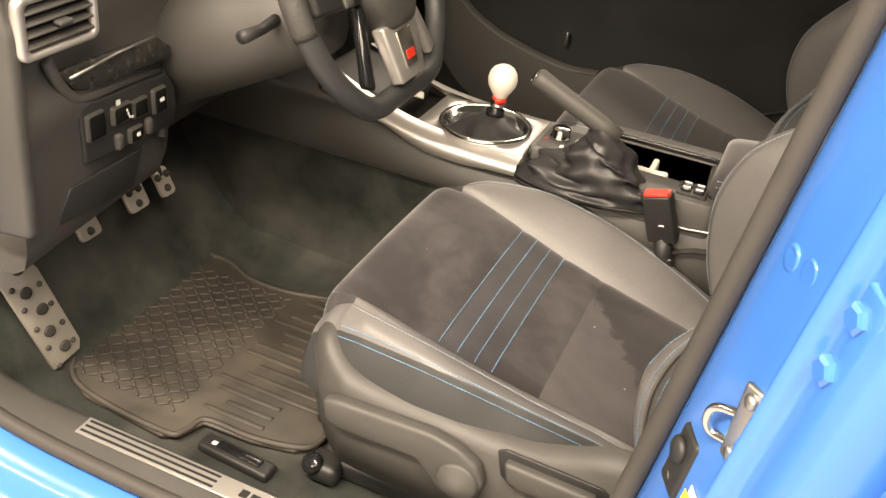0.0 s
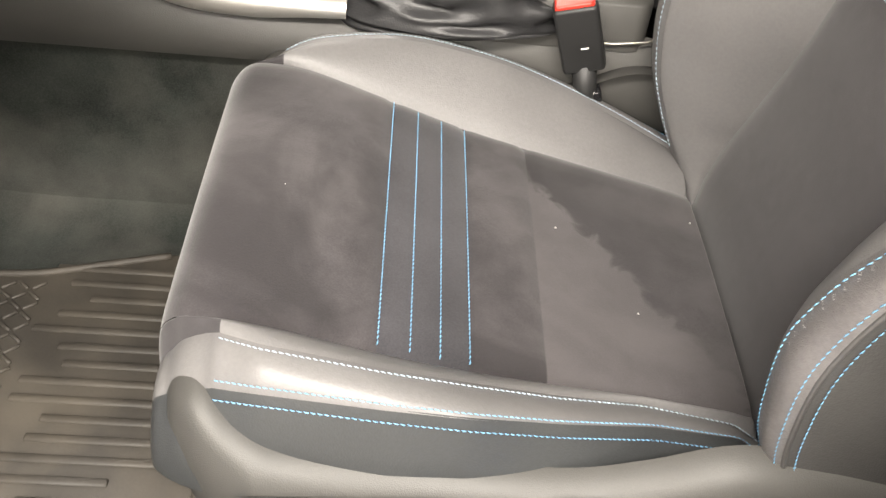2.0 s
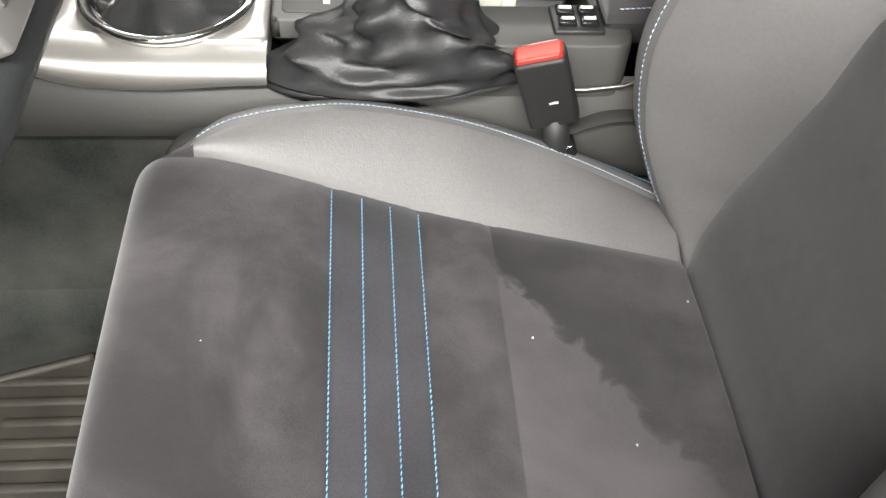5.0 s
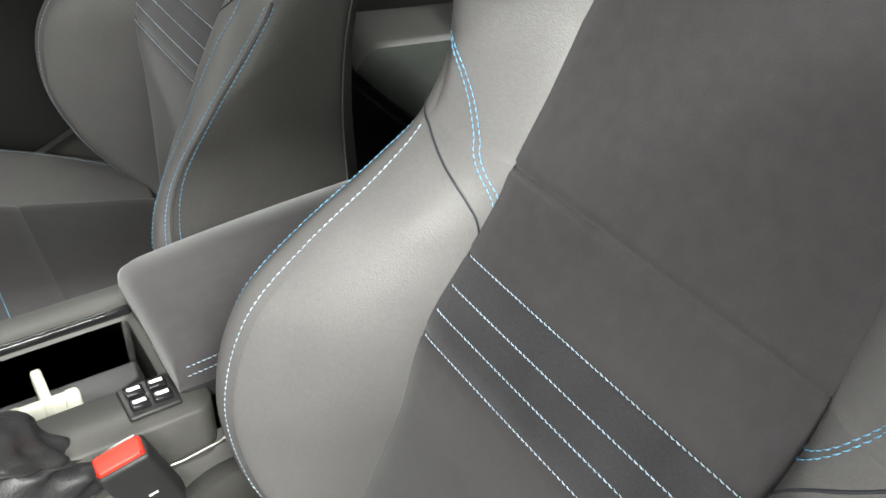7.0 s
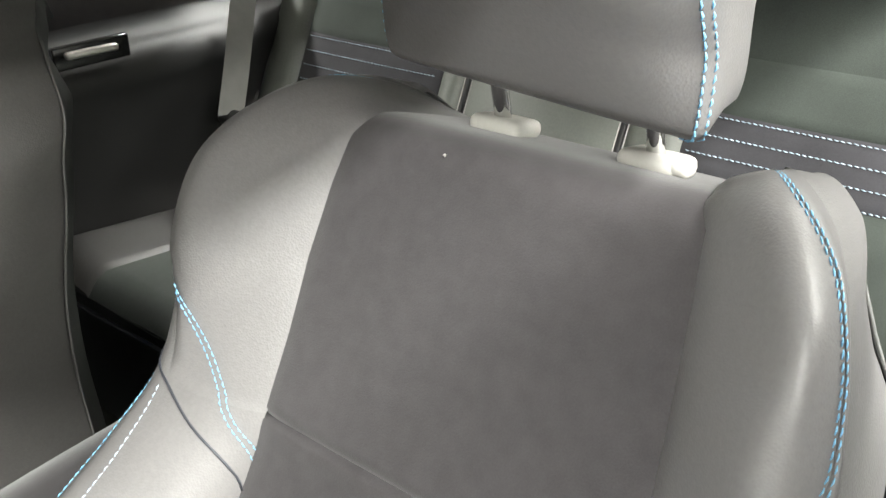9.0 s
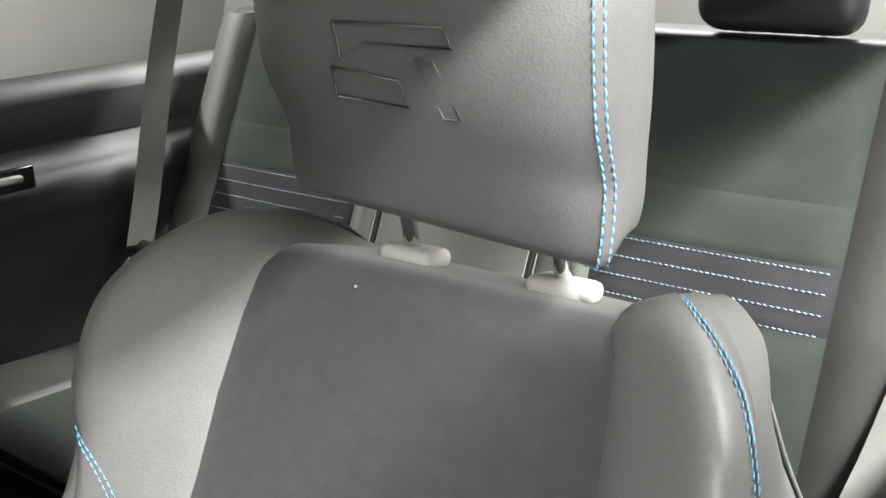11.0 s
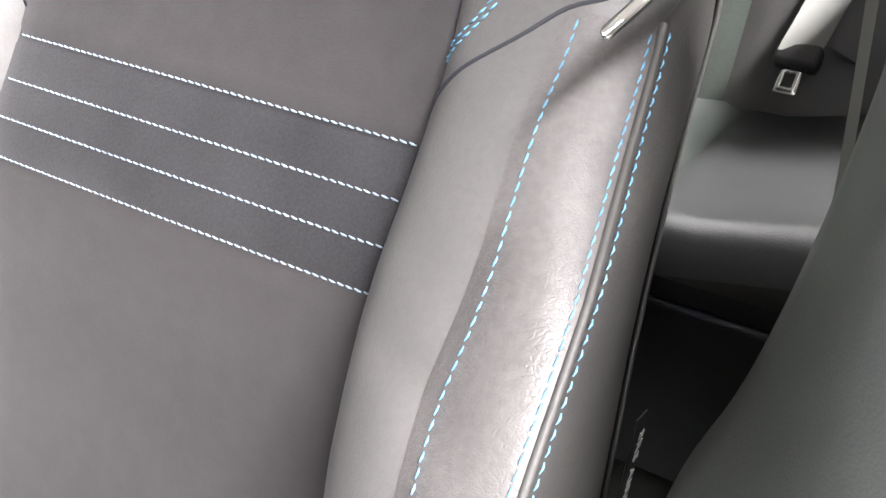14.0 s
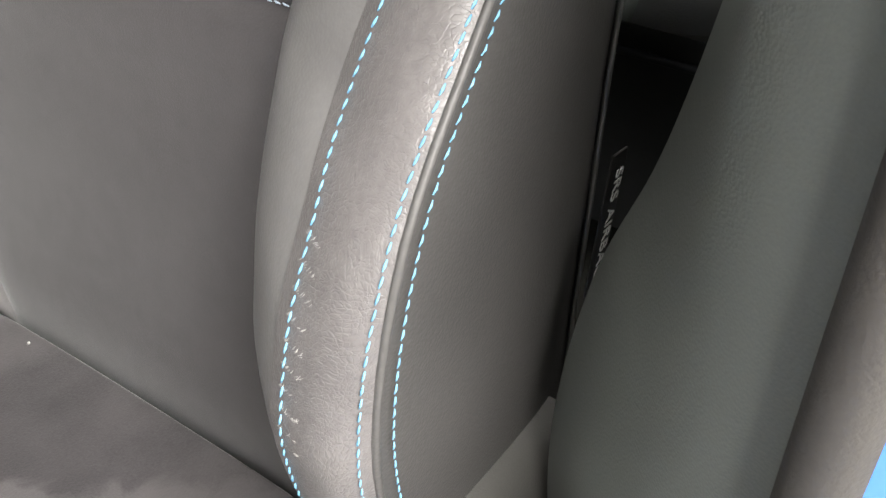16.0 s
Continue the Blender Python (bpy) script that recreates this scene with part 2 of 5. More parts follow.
def box(size, at=(0, 0, 0), bevel=0.004, segments=2, turn=None):
    bm = bmesh.new()
    bmesh.ops.create_cube(bm, size=1)
    bmesh.ops.scale(bm, vec=size, verts=bm.verts)
    if bevel:
        bmesh.ops.bevel(bm, geom=bm.edges[:], offset=min(bevel, 0.45 * min(size)), segments=segments, profile=0.5, affect="EDGES")
    m = Matrix.Translation(at) @ (turn or Matrix.Identity(4))
    bmesh.ops.transform(bm, matrix=m, verts=bm.verts)
    return bm


def prism(outline, depth, bevel=0.004, m=None, segments=2):
    """A plate: an outline in x, y (metres), raised by depth along z, bevelled, then moved by m."""
    bm = bmesh.new()
    bottom = [bm.verts.new((x, y, 0)) for x, y in outline]
    face = bm.faces.new(bottom)
    made = bmesh.ops.extrude_face_region(bm, geom=[face])
    bmesh.ops.translate(bm, vec=(0, 0, depth), verts=[v for v in made["geom"] if isinstance(v, bmesh.types.BMVert)])
    if bevel:
        bmesh.ops.bevel(bm, geom=bm.edges[:], offset=bevel, segments=segments, profile=0.5, affect="EDGES")
    if m is not None:
        bmesh.ops.transform(bm, matrix=m, verts=bm.verts)
    return bm


def merge(*bms):
    out = bmesh.new()
    for b in bms:
        me = bpy.data.meshes.new("tmp")
        b.to_mesh(me)
        b.free()
        out.from_mesh(me)
        bpy.data.meshes.remove(me)
    return out


def lathe(profile, at=(0, 0, 0), sides=24, m=None):
    """A turned shape from (radius, height) pairs."""
    rows = [[(r * math.cos(2 * math.pi * k / sides), r * math.sin(2 * math.pi * k / sides), h) for k in range(sides)] for r, h in profile]
    bm = grid(rows, True)
    bm.verts.ensure_lookup_table()
    bm.faces.new(bm.verts[:sides])
    bm.faces.new(bm.verts[-sides:])
    bmesh.ops.transform(bm, matrix=Matrix.Translation(at) @ (m or Matrix.Identity(4)), verts=bm.verts)
    return bm


def smooth_table(table, n):
    """Rows of numbers, drawn out smoothly to n rows by Catmull-Rom."""
    T = np.array(table, float)
    out = []
    for s in np.linspace(0, len(T) - 1, n):
        i = min(int(s), len(T) - 2)
        f = s - i
        p0, p1, p2, p3 = T[max(i - 1, 0)], T[i], T[i + 1], T[min(i + 2, len(T) - 1)]
        out.append(0.5 * (2 * p1 + (p2 - p0) * f + (2 * p0 - 5 * p1 + 4 * p2 - p3) * f * f + (3 * p1 - p0 - 3 * p2 + p3) * f ** 3))
    return np.array(out)


def along(points, step):
    """Even steps along a line of points."""
    P = [Vector(p) for p in points]
    out, left = [P[0].copy()], step
    for a, b in zip(P, P[1:]):
        d, pos = (b - a).length, 0.0
        while d - pos >= left:
            pos += left
            out.append(a.lerp(b, pos / d))
            left = step
        left -= d - pos
    return out


def stitches(points, pitch=0.0048, gap=0.0011, r=0.0006, lift=None):
    """Single sewn stitches along a line of points, each a small rounded bar."""
    P = along(points, pitch)
    bms = bmesh.new()
    for i, (a, b) in enumerate(zip(P, P[1:])):
        d = (b - a).normalized()
        e = lift[min(i * len(lift) // max(len(P), 1), len(lift) - 1)] if lift else Vector((0, 0, 1))
        s = d.cross(e).normalized()
        e = s.cross(d)
        skew = s * r * 0.5
        a2, b2 = a + d * gap * 0.5 - skew, b - d * gap * 0.5 + skew
        mid = (a2 + b2) / 2 + e * r * 0.9
        rings = []
        for p, k in ((a2, 0.5), (mid, 1.0), (b2, 0.5)):
            rings.append([bms.verts.new(p + k * r * (math.cos(q) * s + math.sin(q) * e)) for q in (0.2, 1.3, 1.85, 2.94, 4.71)])
        for u, v in zip(rings, rings[1:]):
            for j in range(5):
                bms.faces.new((u[j], u[(j + 1) % 5], v[(j + 1) % 5], v[j]))
        bms.faces.new(rings[0])
        bms.faces.new(rings[-1])
    return bms


# ---- the front seats ----
# cushion rows, front to back: x, z of the insert, half width, edge line A (y, dz), edge line B (y, dz), side (y, z)
CUSHION = (
    (0.0810, 0.4700, 0.1500, 0.1660, 0.0000, 0.1860, 0.0010, 0.1960, 0.4400),
    (0.0500, 0.5200, 0.1580, 0.1720, -0.0020, 0.1960, -0.0030, 0.2080, 0.4700),
    (0.0370, 0.5600, 0.1630, 0.1750, -0.0030, 0.2030, -0.0090, 0.2200, 0.4900),
    (0.0400, 0.5920, 0.1660, 0.1760, -0.0040, 0.2080, -0.0170, 0.2320, 0.5000),
    (0.0560, 0.6100, 0.1700, 0.1770, -0.0040, 0.2120, -0.0230, 0.2420, 0.5000),
    (0.0800, 0.6115, 0.1730, 0.1820, -0.0010, 0.2180, -0.0230, 0.2500, 0.5000),
    (0.1200, 0.6060, 0.1720, 0.2020, 0.0140, 0.2300, -0.0020, 0.2580, 0.5000),
    (0.2000, 0.5800, 0.1680, 0.2200, 0.0400, 0.2480, 0.0180, 0.2640, 0.4920),
    (0.2700, 0.5580, 0.1630, 0.2250, 0.0500, 0.2520, 0.0270, 0.2660, 0.4860),
    (0.3400, 0.5410, 0.1580, 0.2250, 0.0470, 0.2520, 0.0270, 0.2660, 0.4800),
    (0.4300, 0.5210, 0.1530, 0.2200, 0.0300, 0.2480, 0.0180, 0.2640, 0.4700),
    (0.5100, 0.5030, 0.1480, 0.2120, 0.0100, 0.2380, 0.0060, 0.2580, 0.4550),
    (0.5230, 0.4960, 0.1470, 0.2100, 0.0080, 0.2360, 0.0050, 0.2560, 0.4500),
    (0.5290, 0.4700, 0.1460, 0.2060, 0.0100, 0.2320, 0.0060, 0.2520, 0.4440),
    (0.5340, 0.4300, 0.1450, 0.2050, 0.0000, 0.2300, -0.0020, 0.2510, 0.4400),
)
# backrest rows, bottom to top: insert (x, z, half width), line A (x, y, z), line B (x, y, z), side end (x, y, z)
BACK = (
    (0.530, 0.450, 0.160, 0.545, 0.183, 0.450, 0.555, 0.220, 0.450, 0.660, 0.236, 0.450),
    (0.540, 0.510, 0.176, 0.515, 0.196, 0.510, 0.520, 0.234, 0.510, 0.665, 0.236, 0.510),
    (0.553, 0.560, 0.177, 0.491, 0.204, 0.560, 0.496, 0.244, 0.560, 0.672, 0.236, 0.570),
    (0.566, 0.620, 0.168, 0.471, 0.214, 0.620, 0.478, 0.252, 0.620, 0.685, 0.236, 0.640),
    (0.580, 0.700, 0.153, 0.464, 0.216, 0.700, 0.474, 0.256, 0.700, 0.700, 0.236, 0.730),
    (0.596, 0.780, 0.141, 0.490, 0.2155, 0.778, 0.500, 0.258, 0.774, 0.722, 0.236, 0.810),
    (0.634, 0.840, 0.139, 0.545, 0.2135, 0.832, 0.556, 0.254, 0.826, 0.748, 0.236, 0.870),
    (0.657, 0.880, 0.139, 0.604, 0.207, 0.876, 0.618, 0.246, 0.868, 0.770, 0.236, 0.910),
    (0.668, 0.905, 0.139, 0.645, 0.207, 0.912, 0.664, 0.240, 0.904, 0.786, 0.236, 0.945),
    (0.698, 0.955, 0.140, 0.664, 0.204, 0.958, 0.694, 0.236, 0.953, 0.805, 0.243, 0.980),
    (0.724, 1.000, 0.142, 0.671, 0.210, 1.008, 0.712, 0.232, 1.000, 0.820, 0.224, 1.015),
    (0.750, 1.048, 0.140, 0.700, 0.212, 1.060, 0.742, 0.217, 1.055, 0.834, 0.202, 1.052),
    (0.767, 1.078, 0.133, 0.738, 0.190, 1.093, 0.780, 0.194, 1.086, 0.846, 0.186, 1.072),
    (0.786, 1.088, 0.120, 0.776, 0.158, 1.108, 0.808, 0.166, 1.100, 0.860, 0.166, 1.084),
    (0.820, 1.081, 0.110, 0.812, 0.136, 1.098, 0.836, 0.145, 1.094, 0.872, 0.148, 1.080),
    (0.872, 1.064, 0.104, 0.868, 0.122, 1.070, 0.876, 0.138, 1.070, 0.886, 0.128, 1.060),
)


# the driver's outer bolster is crushed: x, line A (y, z), line B (y, z)
CRUSHED = np.array((
    (0.078, 0.182, 0.609, 0.219, 0.588),
    (0.120, 0.202, 0.618, 0.232, 0.600),
    (0.210, 0.209, 0.607, 0.243, 0.604),
    (0.270, 0.198, 0.584, 0.239, 0.594),
    (0.340, 0.181, 0.554, 0.222, 0.570),
    (0.420, 0.160, 0.523, 0.194, 0.536),
    (0.500, 0.158, 0.502, 0.180, 0.508),
    (0.580, 0.158, 0.440, 0.180, 0.440)))
# edges of the backrest insert: z, outer side y, inner side y
INSERT_EDGE = np.array((
    (0.45, 0.150, 0.150), (0.51, 0.150, 0.166), (0.56, 0.146, 0.167), (0.62, 0.142, 0.155), (0.70, 0.144, 0.136), (0.78, 0.150, 0.129), (0.84, 0.151, 0.129), (0.88, 0.152, 0.127),
    (0.905, 0.150, 0.126), (0.955, 0.143, 0.128), (1.00, 0.137, 0.132), (1.048, 0.131, 0.130), (1.078, 0.126, 0.125), (1.088, 0.118, 0.118)))


def spline(points, n):
    return [Vector(p) for p in smooth_table([tuple(p) for p in points], n + 1)]


def bulge(a, b, out, n, sag=0.0):
    """n + 1 points from a to b that bow by out along the given way; the ends dip by sag to make a sewn groove."""
    a, b, out = Vector(a), Vector(b), Vector(out)
    pts = []
    for i in range(n + 1):
        f = i / n
        p = a.lerp(b, f) + out * math.sin(math.pi * f)
        if i in (0, n):
            p -= out.normalized() * sag
        pts.append(p)
    return pts


SEAT_BASE = Vector((0.32, 0.0, 0.33))


def seat(offset, label, lean, controls):
    """A sports seat; lean: degrees by which the backrest stands more upright; controls: whether the lever side is fitted."""
    root = thing("car_seat", SEAT_BASE + Vector(offset), label, "car seat", "front seats")
    home = Matrix.Translation(-SEAT_BASE)
    tip = home @ Matrix.Translation((0.56, 0, 0.50)) @ pose(0, 0, 0, 0, -lean, 0) @ Matrix.Translation((-0.56, 0, -0.50))

    def sp(name, bm, mat, parent, label="", m=home, smooth=True):
        bmesh.ops.transform(bm, matrix=m, verts=bm.verts)
        return part(name, bm, mat, parent, label, smooth)

    # cushion
    rows = smooth_table(CUSHION, 121)
    up = Vector((0.16, 0, 0.99))

    def ins(r, f):
        dip = 0.004 * max(0.0, abs(f) - 0.93) / 0.07
        return Vector((r[0], r[2] * f, r[1] + 0.004 * (1 - f * f) - dip))

    def row_at(x):
        return min(range(50, len(rows)), key=lambda i: abs(rows[i][0] - x))

    def line_a(r, g):
        return Vector((r[0], g * r[3], r[1] + r[4]))

    def line_b(r, g):
        return Vector((r[0], g * r[5], r[1] + r[6]))

    cuts = [0, row_at(0.200), row_at(0.272), row_at(0.338), len(rows) - 1]
    fs = [-1, -0.96, -0.9, -0.8, -0.6, -0.4, -0.2, 0, 0.2, 0.4, 0.6, 0.8, 0.9, 0.96, 1]
    cushion = None
    for k, (a, b) in enumerate(zip(cuts, cuts[1:])):
        pts = []
        for i in range(a, b + 1):
            groove = 0.0022 if i in (a, b) and 0 < i < len(rows) - 1 else 0.0
            pts.append([ins(rows[i], f) - up * groove for f in fs])
        ob = sp("cushion" if k == 0 else "panel", grid(pts), SUEDE_BAND if k == 1 else SUEDE_WORN if controls else SUEDE, cushion or root,
                ("charcoal suede seat cushion, worn and brushed", "dark blue-grey suede band with four sewn lines", "", "")[k])
        cushion = cushion or ob
    for k in range(4):
        x = 0.200 + 0.0243 * k
        r = rows[row_at(x)]
        line = [ins(r, f) + up * 0.0006 for f in np.linspace(-0.97, 0.97, 60)]
        sp("stitching", stitches(line), THREAD, cushion, "pale blue sewn line")
    for g in (-1, 1):
        inner, band, side, sa, sb, sc = [], [], [], [], [], []
        lead = next(i for i in range(45, len(rows)) if rows[i][0] >= 0.078)
        for i, r in enumerate(rows):
            e = ins(r, g)
            a, b = line_a(r, g), line_b(r, g)
            if g < 0 and controls and i > lead - 12:
                ya, za, yb, zb = (np.interp(r[0], CRUSHED[:, 0], CRUSHED[:, k]) for k in (1, 2, 3, 4))
                k = min((i - lead + 12) / 12, 1.0)
                a = a.lerp(Vector((r[0], -ya, za)), k)
                b = b.lerp(Vector((r[0], -yb, zb)), k)
            if i < lead:
                drop = min((lead - i) / 14, 1.0)
                a.z -= 0.024 * drop
                b.z -= 0.020 * drop
            low = Vector((r[0], g * r[7], r[8]))
            h = min(max(a.z - e.z, 0) / 0.05, 1.0)
            inner.append(bulge(e, a, Vector((0, -g * 0.25, 1)).normalized() * (0.006 - 0.004 * h), 8, 0.0015))
            band.append(bulge(a, b, Vector((0, g * 0.5, 0.86)) * (0.004 + 0.004 * h), 8, 0.0015))
            side.append(bulge(b, low, Vector((0, g, 0.1)) * 0.006, 8, 0.0015))
            if i >= lead and r[0] < 0.535:
                w = Vector((0, g * 0.5, 0.86))
                sa.append(band[-1][1] + w * 0.0006)
                sb.append(band[-1][7] + w * 0.0006)
                sc.append(side[-1][0].lerp(side[-1][1], 0.6) + Vector((0, g, 0.4)) * 0.0022)
        sp("corner_cover", grid(inner[:lead + 1]), SUEDE, cushion, "charcoal suede front corner")
        sp("bolster", grid(inner[lead:]), LEATHER, cushion, "dark grey leather side bolster")
        sp("bolster_band", grid(band), LEATHER, cushion, "creased dark grey leather band")
        sp("side_panel", grid(side), LEATHER_SIDE, cushion, "leather side panel, its grey darkened for shade")
        lift = [Vector((0, g * 0.5, 0.86))]
        sp("stitching", stitches(sa, lift=lift), THREAD_PALE, cushion, "pale blue sewn line")
        sp("stitching", stitches(sb, lift=lift), THREAD, cushion, "blue sewn line")
        sp("stitching", stitches(sc, lift=[Vector((0, g, 0.4))]), THREAD, cushion, "blue sewn line")

    # backrest
    rows = smooth_table(BACK, 151)
    fwd = Vector((-0.88, 0, 0.47))

    def mid(z):
        return -0.010 + 0.014 * min(max((z - 0.85) / 0.15, 0.0), 1.0)

    def bins(r, f):
        dip = 0.002 * max(0.0, abs(f) - 0.93) / 0.07
        if r[0] < 0.79:
            lo, hi = (np.interp(r[1], INSERT_EDGE[:, 0], INSERT_EDGE[:, k]) for k in (1, 2))
        else:
            lo, hi = r[2], r[2]
        return Vector((r[0], (hi - lo) / 2 + (hi + lo) / 2 * f, r[1])) + fwd * (0.002 * (1 - f * f) - dip)

    def brow(z):
        return min(range(len(rows) - 30), key=lambda i: abs(rows[i][1] - z))

    cuts = [0, brow(0.777), brow(0.841), brow(0.905), len(rows) - 1]
    back = None
    for k, (a, b) in enumerate(zip(cuts, cuts[1:])):
        pts = []
        for i in range(a, b + 1):
            groove = (0.004 if i == cuts[3] else 0.002) if i in (a, b) and 0 < i < len(rows) - 1 else 0.0
            pts.append([bins(rows[i], f) - fwd * groove for f in [-1.02] + fs + [1.02]])
        ob = sp("backrest" if k == 0 else "panel", grid(pts), SUEDE_BAND if k == 1 else SUEDE, back or root,
                ("charcoal suede seat back", "dark blue-grey suede band with four sewn lines", "", "")[k], m=tip)
        back = back or ob
    for k in range(4):
        r = rows[brow(0.780 + 0.0197 * k)]
        line = [bins(r, f) + fwd * 0.0008 for f in np.linspace(-0.985, 0.985, 60)]
        sp("stitching", stitches(line, lift=[fwd]), THREAD_PALE, back, "pale blue sewn line", m=tip)
    corner = brow(0.905)
    for g in (-1, 1):
        inner, band, side, shell, sa, sb, sc = [], [], [], [], [], [], []
        for i, r in enumerate(rows):
            e = bins(r, g)
            a = Vector((r[3], mid(r[1]) + g * r[4], r[5]))
            b = Vector((r[6], mid(r[1]) + g * r[7], r[8]))
            low = Vector((r[9], mid(r[1]) + g * r[10], r[11]))
            deep = min(max((e.x - a.x) / 0.10, 0.0), 1.0)
            if g < 0:
                a.x += np.interp(r[1], (0.70, 0.74, 0.77, 0.80, 0.83, 0.88), (0.0, 0.010, 0.022, 0.034, 0.024, 0.0))
                a.y += np.interp(r[1], (0.70, 0.74, 0.77, 0.80, 0.83, 0.88), (0.0, 0.003, 0.005, 0.011, 0.007, 0.0))
                low.y += np.interp(r[1], (0.86, 0.95, 1.05, 1.08), (0.006, 0.016, 0.012, 0.0))
            # on the shoulder the sewn edge runs far out, past the fullest part
            reach = np.interp(r[1], (0.905, 0.955, 0.985, 1.005, 1.04, 1.07, 1.088), (0.0, 0.30, 0.65, 0.85, 0.88, 0.75, 0.45)) if i > corner else 0.0
            if reach:
                full, a = a, a.lerp(b, reach)
                full = full.lerp(e.lerp(a, 0.6), 0.30 if g < 0 else 0.06)
                half = e.lerp(full, 0.5) + Vector((-0.55, -g * 0.7, 0.2)) * 0.004
                row = spline((e, half, full, a), 60)
                row = along(row, sum((q - p).length for p, q in zip(row, row[1:])) / 12.0001)[:13]
                inner.append([row[0] - fwd * 0.0015] + row[1:])
            else:
                inner.append(bulge(e, a, Vector((-0.55, -g * 0.7, 0.2)) * (0.006 + (0.010 if g < 0 else 0.004) * deep), 12, 0.0015))
            band.append(bulge(a, b, Vector((-0.8, g * 0.55, 0.1)) * (0.006 + 0.004 * deep) * (1 - 0.8 * reach), 8, 0.0012))
            side.append(bulge(b, low, Vector((-0.1, g, 0)) * (0.006 if g < 0 else 0.012), 10, 0.0012))
            fall = np.interp(r[11], (0.98, 1.05), (0.0, 0.075))
            shell.append([low, low + Vector((0.03 - 0.2 * fall, -g * 0.03, -0.5 * fall)), Vector((r[9] + 0.045 - 0.4 * fall, mid(r[1]), r[11] - 0.005 - fall))])
            if i > 12:
                w = Vector((-0.8, g * 0.55, 0.1))
                if i <= corner:
                    sa.append(band[-1][1] + w * 0.0006)
                    sb.append(band[-1][7] + w * 0.0006)
                    sc.append(side[-1][0].lerp(side[-1][1], 0.55) + Vector((-0.5, g * 0.8, 0)) * 0.0028)
        split = corner + 1
        sp("welt", tube([side[i][0].lerp(side[i][1], 0.12) + Vector((-0.5, g * 0.8, 0)) * 0.001 for i in range(10, split, 2)], 0.0019, 8), LEATHER_DARK_SHADED, back, "dark sewn welt", m=tip)
        sp("wing", grid(inner[:split]), LEATHER, back, "dark grey leather side wing", m=tip)
        sp("shoulder", grid(inner[split - 1:]), LEATHER, back, "dark grey leather shoulder wing", m=tip)
        sp("wing_band", grid(band[:split]), LEATHER_WORN if g < 0 and controls else LEATHER, back,
           "cracked and shiny worn leather band" if g < 0 and controls else "dark grey leather band", m=tip)
        sp("shoulder_band", grid(band[split - 1:]), LEATHER, back, "dark grey leather band", m=tip)
        # same leather as the shoulder; the shade below is put into its colour
        sp("side_panel", grid(side[:split]), LEATHER_DARK_SHADED if g < 0 else LEATHER_SIDE, back, "leather side panel, its grey darkened for shade", m=tip)
        # the passenger shoulder takes the darker grey because it stands in shade
        sp("shoulder_side", grid(side[split - 1:]), LEATHER if controls else LEATHER_DARK_SHADED, back, "grey leather shoulder side", m=tip)
        sp("shell_edge", tube([row[0] + Vector((0.001, g * 0.001, 0)) for row in shell[8:brow(1.045):3]], 0.0013, 8), PLASTIC_GREY, back, "raised rim of the back cover", m=tip)
        sp("back_shell", grid(shell), PLASTIC_DARK, back, "black back cover", m=tip)
        lift = [Vector((-0.8, g * 0.55, 0.1))]
        if g < 0 and controls:
            rnd = random.Random(7)
            hairs = []
            lo, hi = brow(0.66), brow(0.765)
            for k in range(420):
                i = rnd.randint(lo, hi)
                f = 0.7 + rnd.random() ** 2 * 1.5
                c = int(f)
                p = band[i][c].lerp(band[i][c + 1], f - c)
                q = p + Vector((0.0006, -0.0012 - 0.0026 * rnd.random(), 0.0028 * rnd.random()))
                hairs.append(tube([p, p.lerp(q, 0.5) + lift[0] * 0.0004, q], [0.00005, 0.00015, 0.00005], 4, False))
            tagged(sp("frayed_edge", merge(*hairs), LINT, back, "pale frayed cracks in the leather", m=tip), kind="stuff")
        sp("stitching", stitches(sa, 0.0058, 0.0015, 0.00058, lift), THREAD_PALE if g > 0 else THREAD, back, "blue sewn line", m=tip)
        sp("stitching", stitches(sb, 0.0058, 0.0015, 0.00058, lift), THREAD, back, "blue sewn line", m=tip)
        sp("stitching", stitches(sc, 0.0058, 0.0015, 0.00058, [Vector((-0.5, g * 0.8, 0))]), THREAD, back, "blue sewn line", m=tip)
        # the seam across the wing, and the double sewn line that sweeps up to the shoulder edge
        seam = []
        lo, hi = brow(0.846 if g < 0 else 0.852), corner
        for j in range(25):
            f = j / 24
            ri = lo + (hi - lo) * f ** (0.9 if g < 0 else 0.72)
            i = min(int(ri), len(inner) - 2)
            c = min(int(f * 12), 11)
            seam.append(inner[i][c].lerp(inner[i][c + 1], f * 12 - c).lerp(inner[i + 1][c].lerp(inner[i + 1][c + 1], f * 12 - c), ri - i) + Vector((-0.6, -g * 0.6, 0)) * 0.0004)
        for c in range(1, 9):
            seam.append(band[corner + c // 2][c].lerp(band[corner + c // 2 + 1][c], c % 2 / 2) + Vector((-0.8, g * 0.5, 0)) * 0.0004)
        for c in range(1, 6 if g < 0 and controls else 1):
            seam.append(side[corner + 4 + c // 2][c].lerp(side[corner + 5 + c // 2][c], c % 2 / 2) + Vector((-0.3, g * 0.9, 0)) * 0.0004)
        sp("seam", tube([seam[0]] + [(a + 2 * b + c) / 4 for a, b, c in zip(seam, seam[1:], seam[2:])] + [seam[-1]], 0.0010, 6), PIPING, back, "", m=tip)
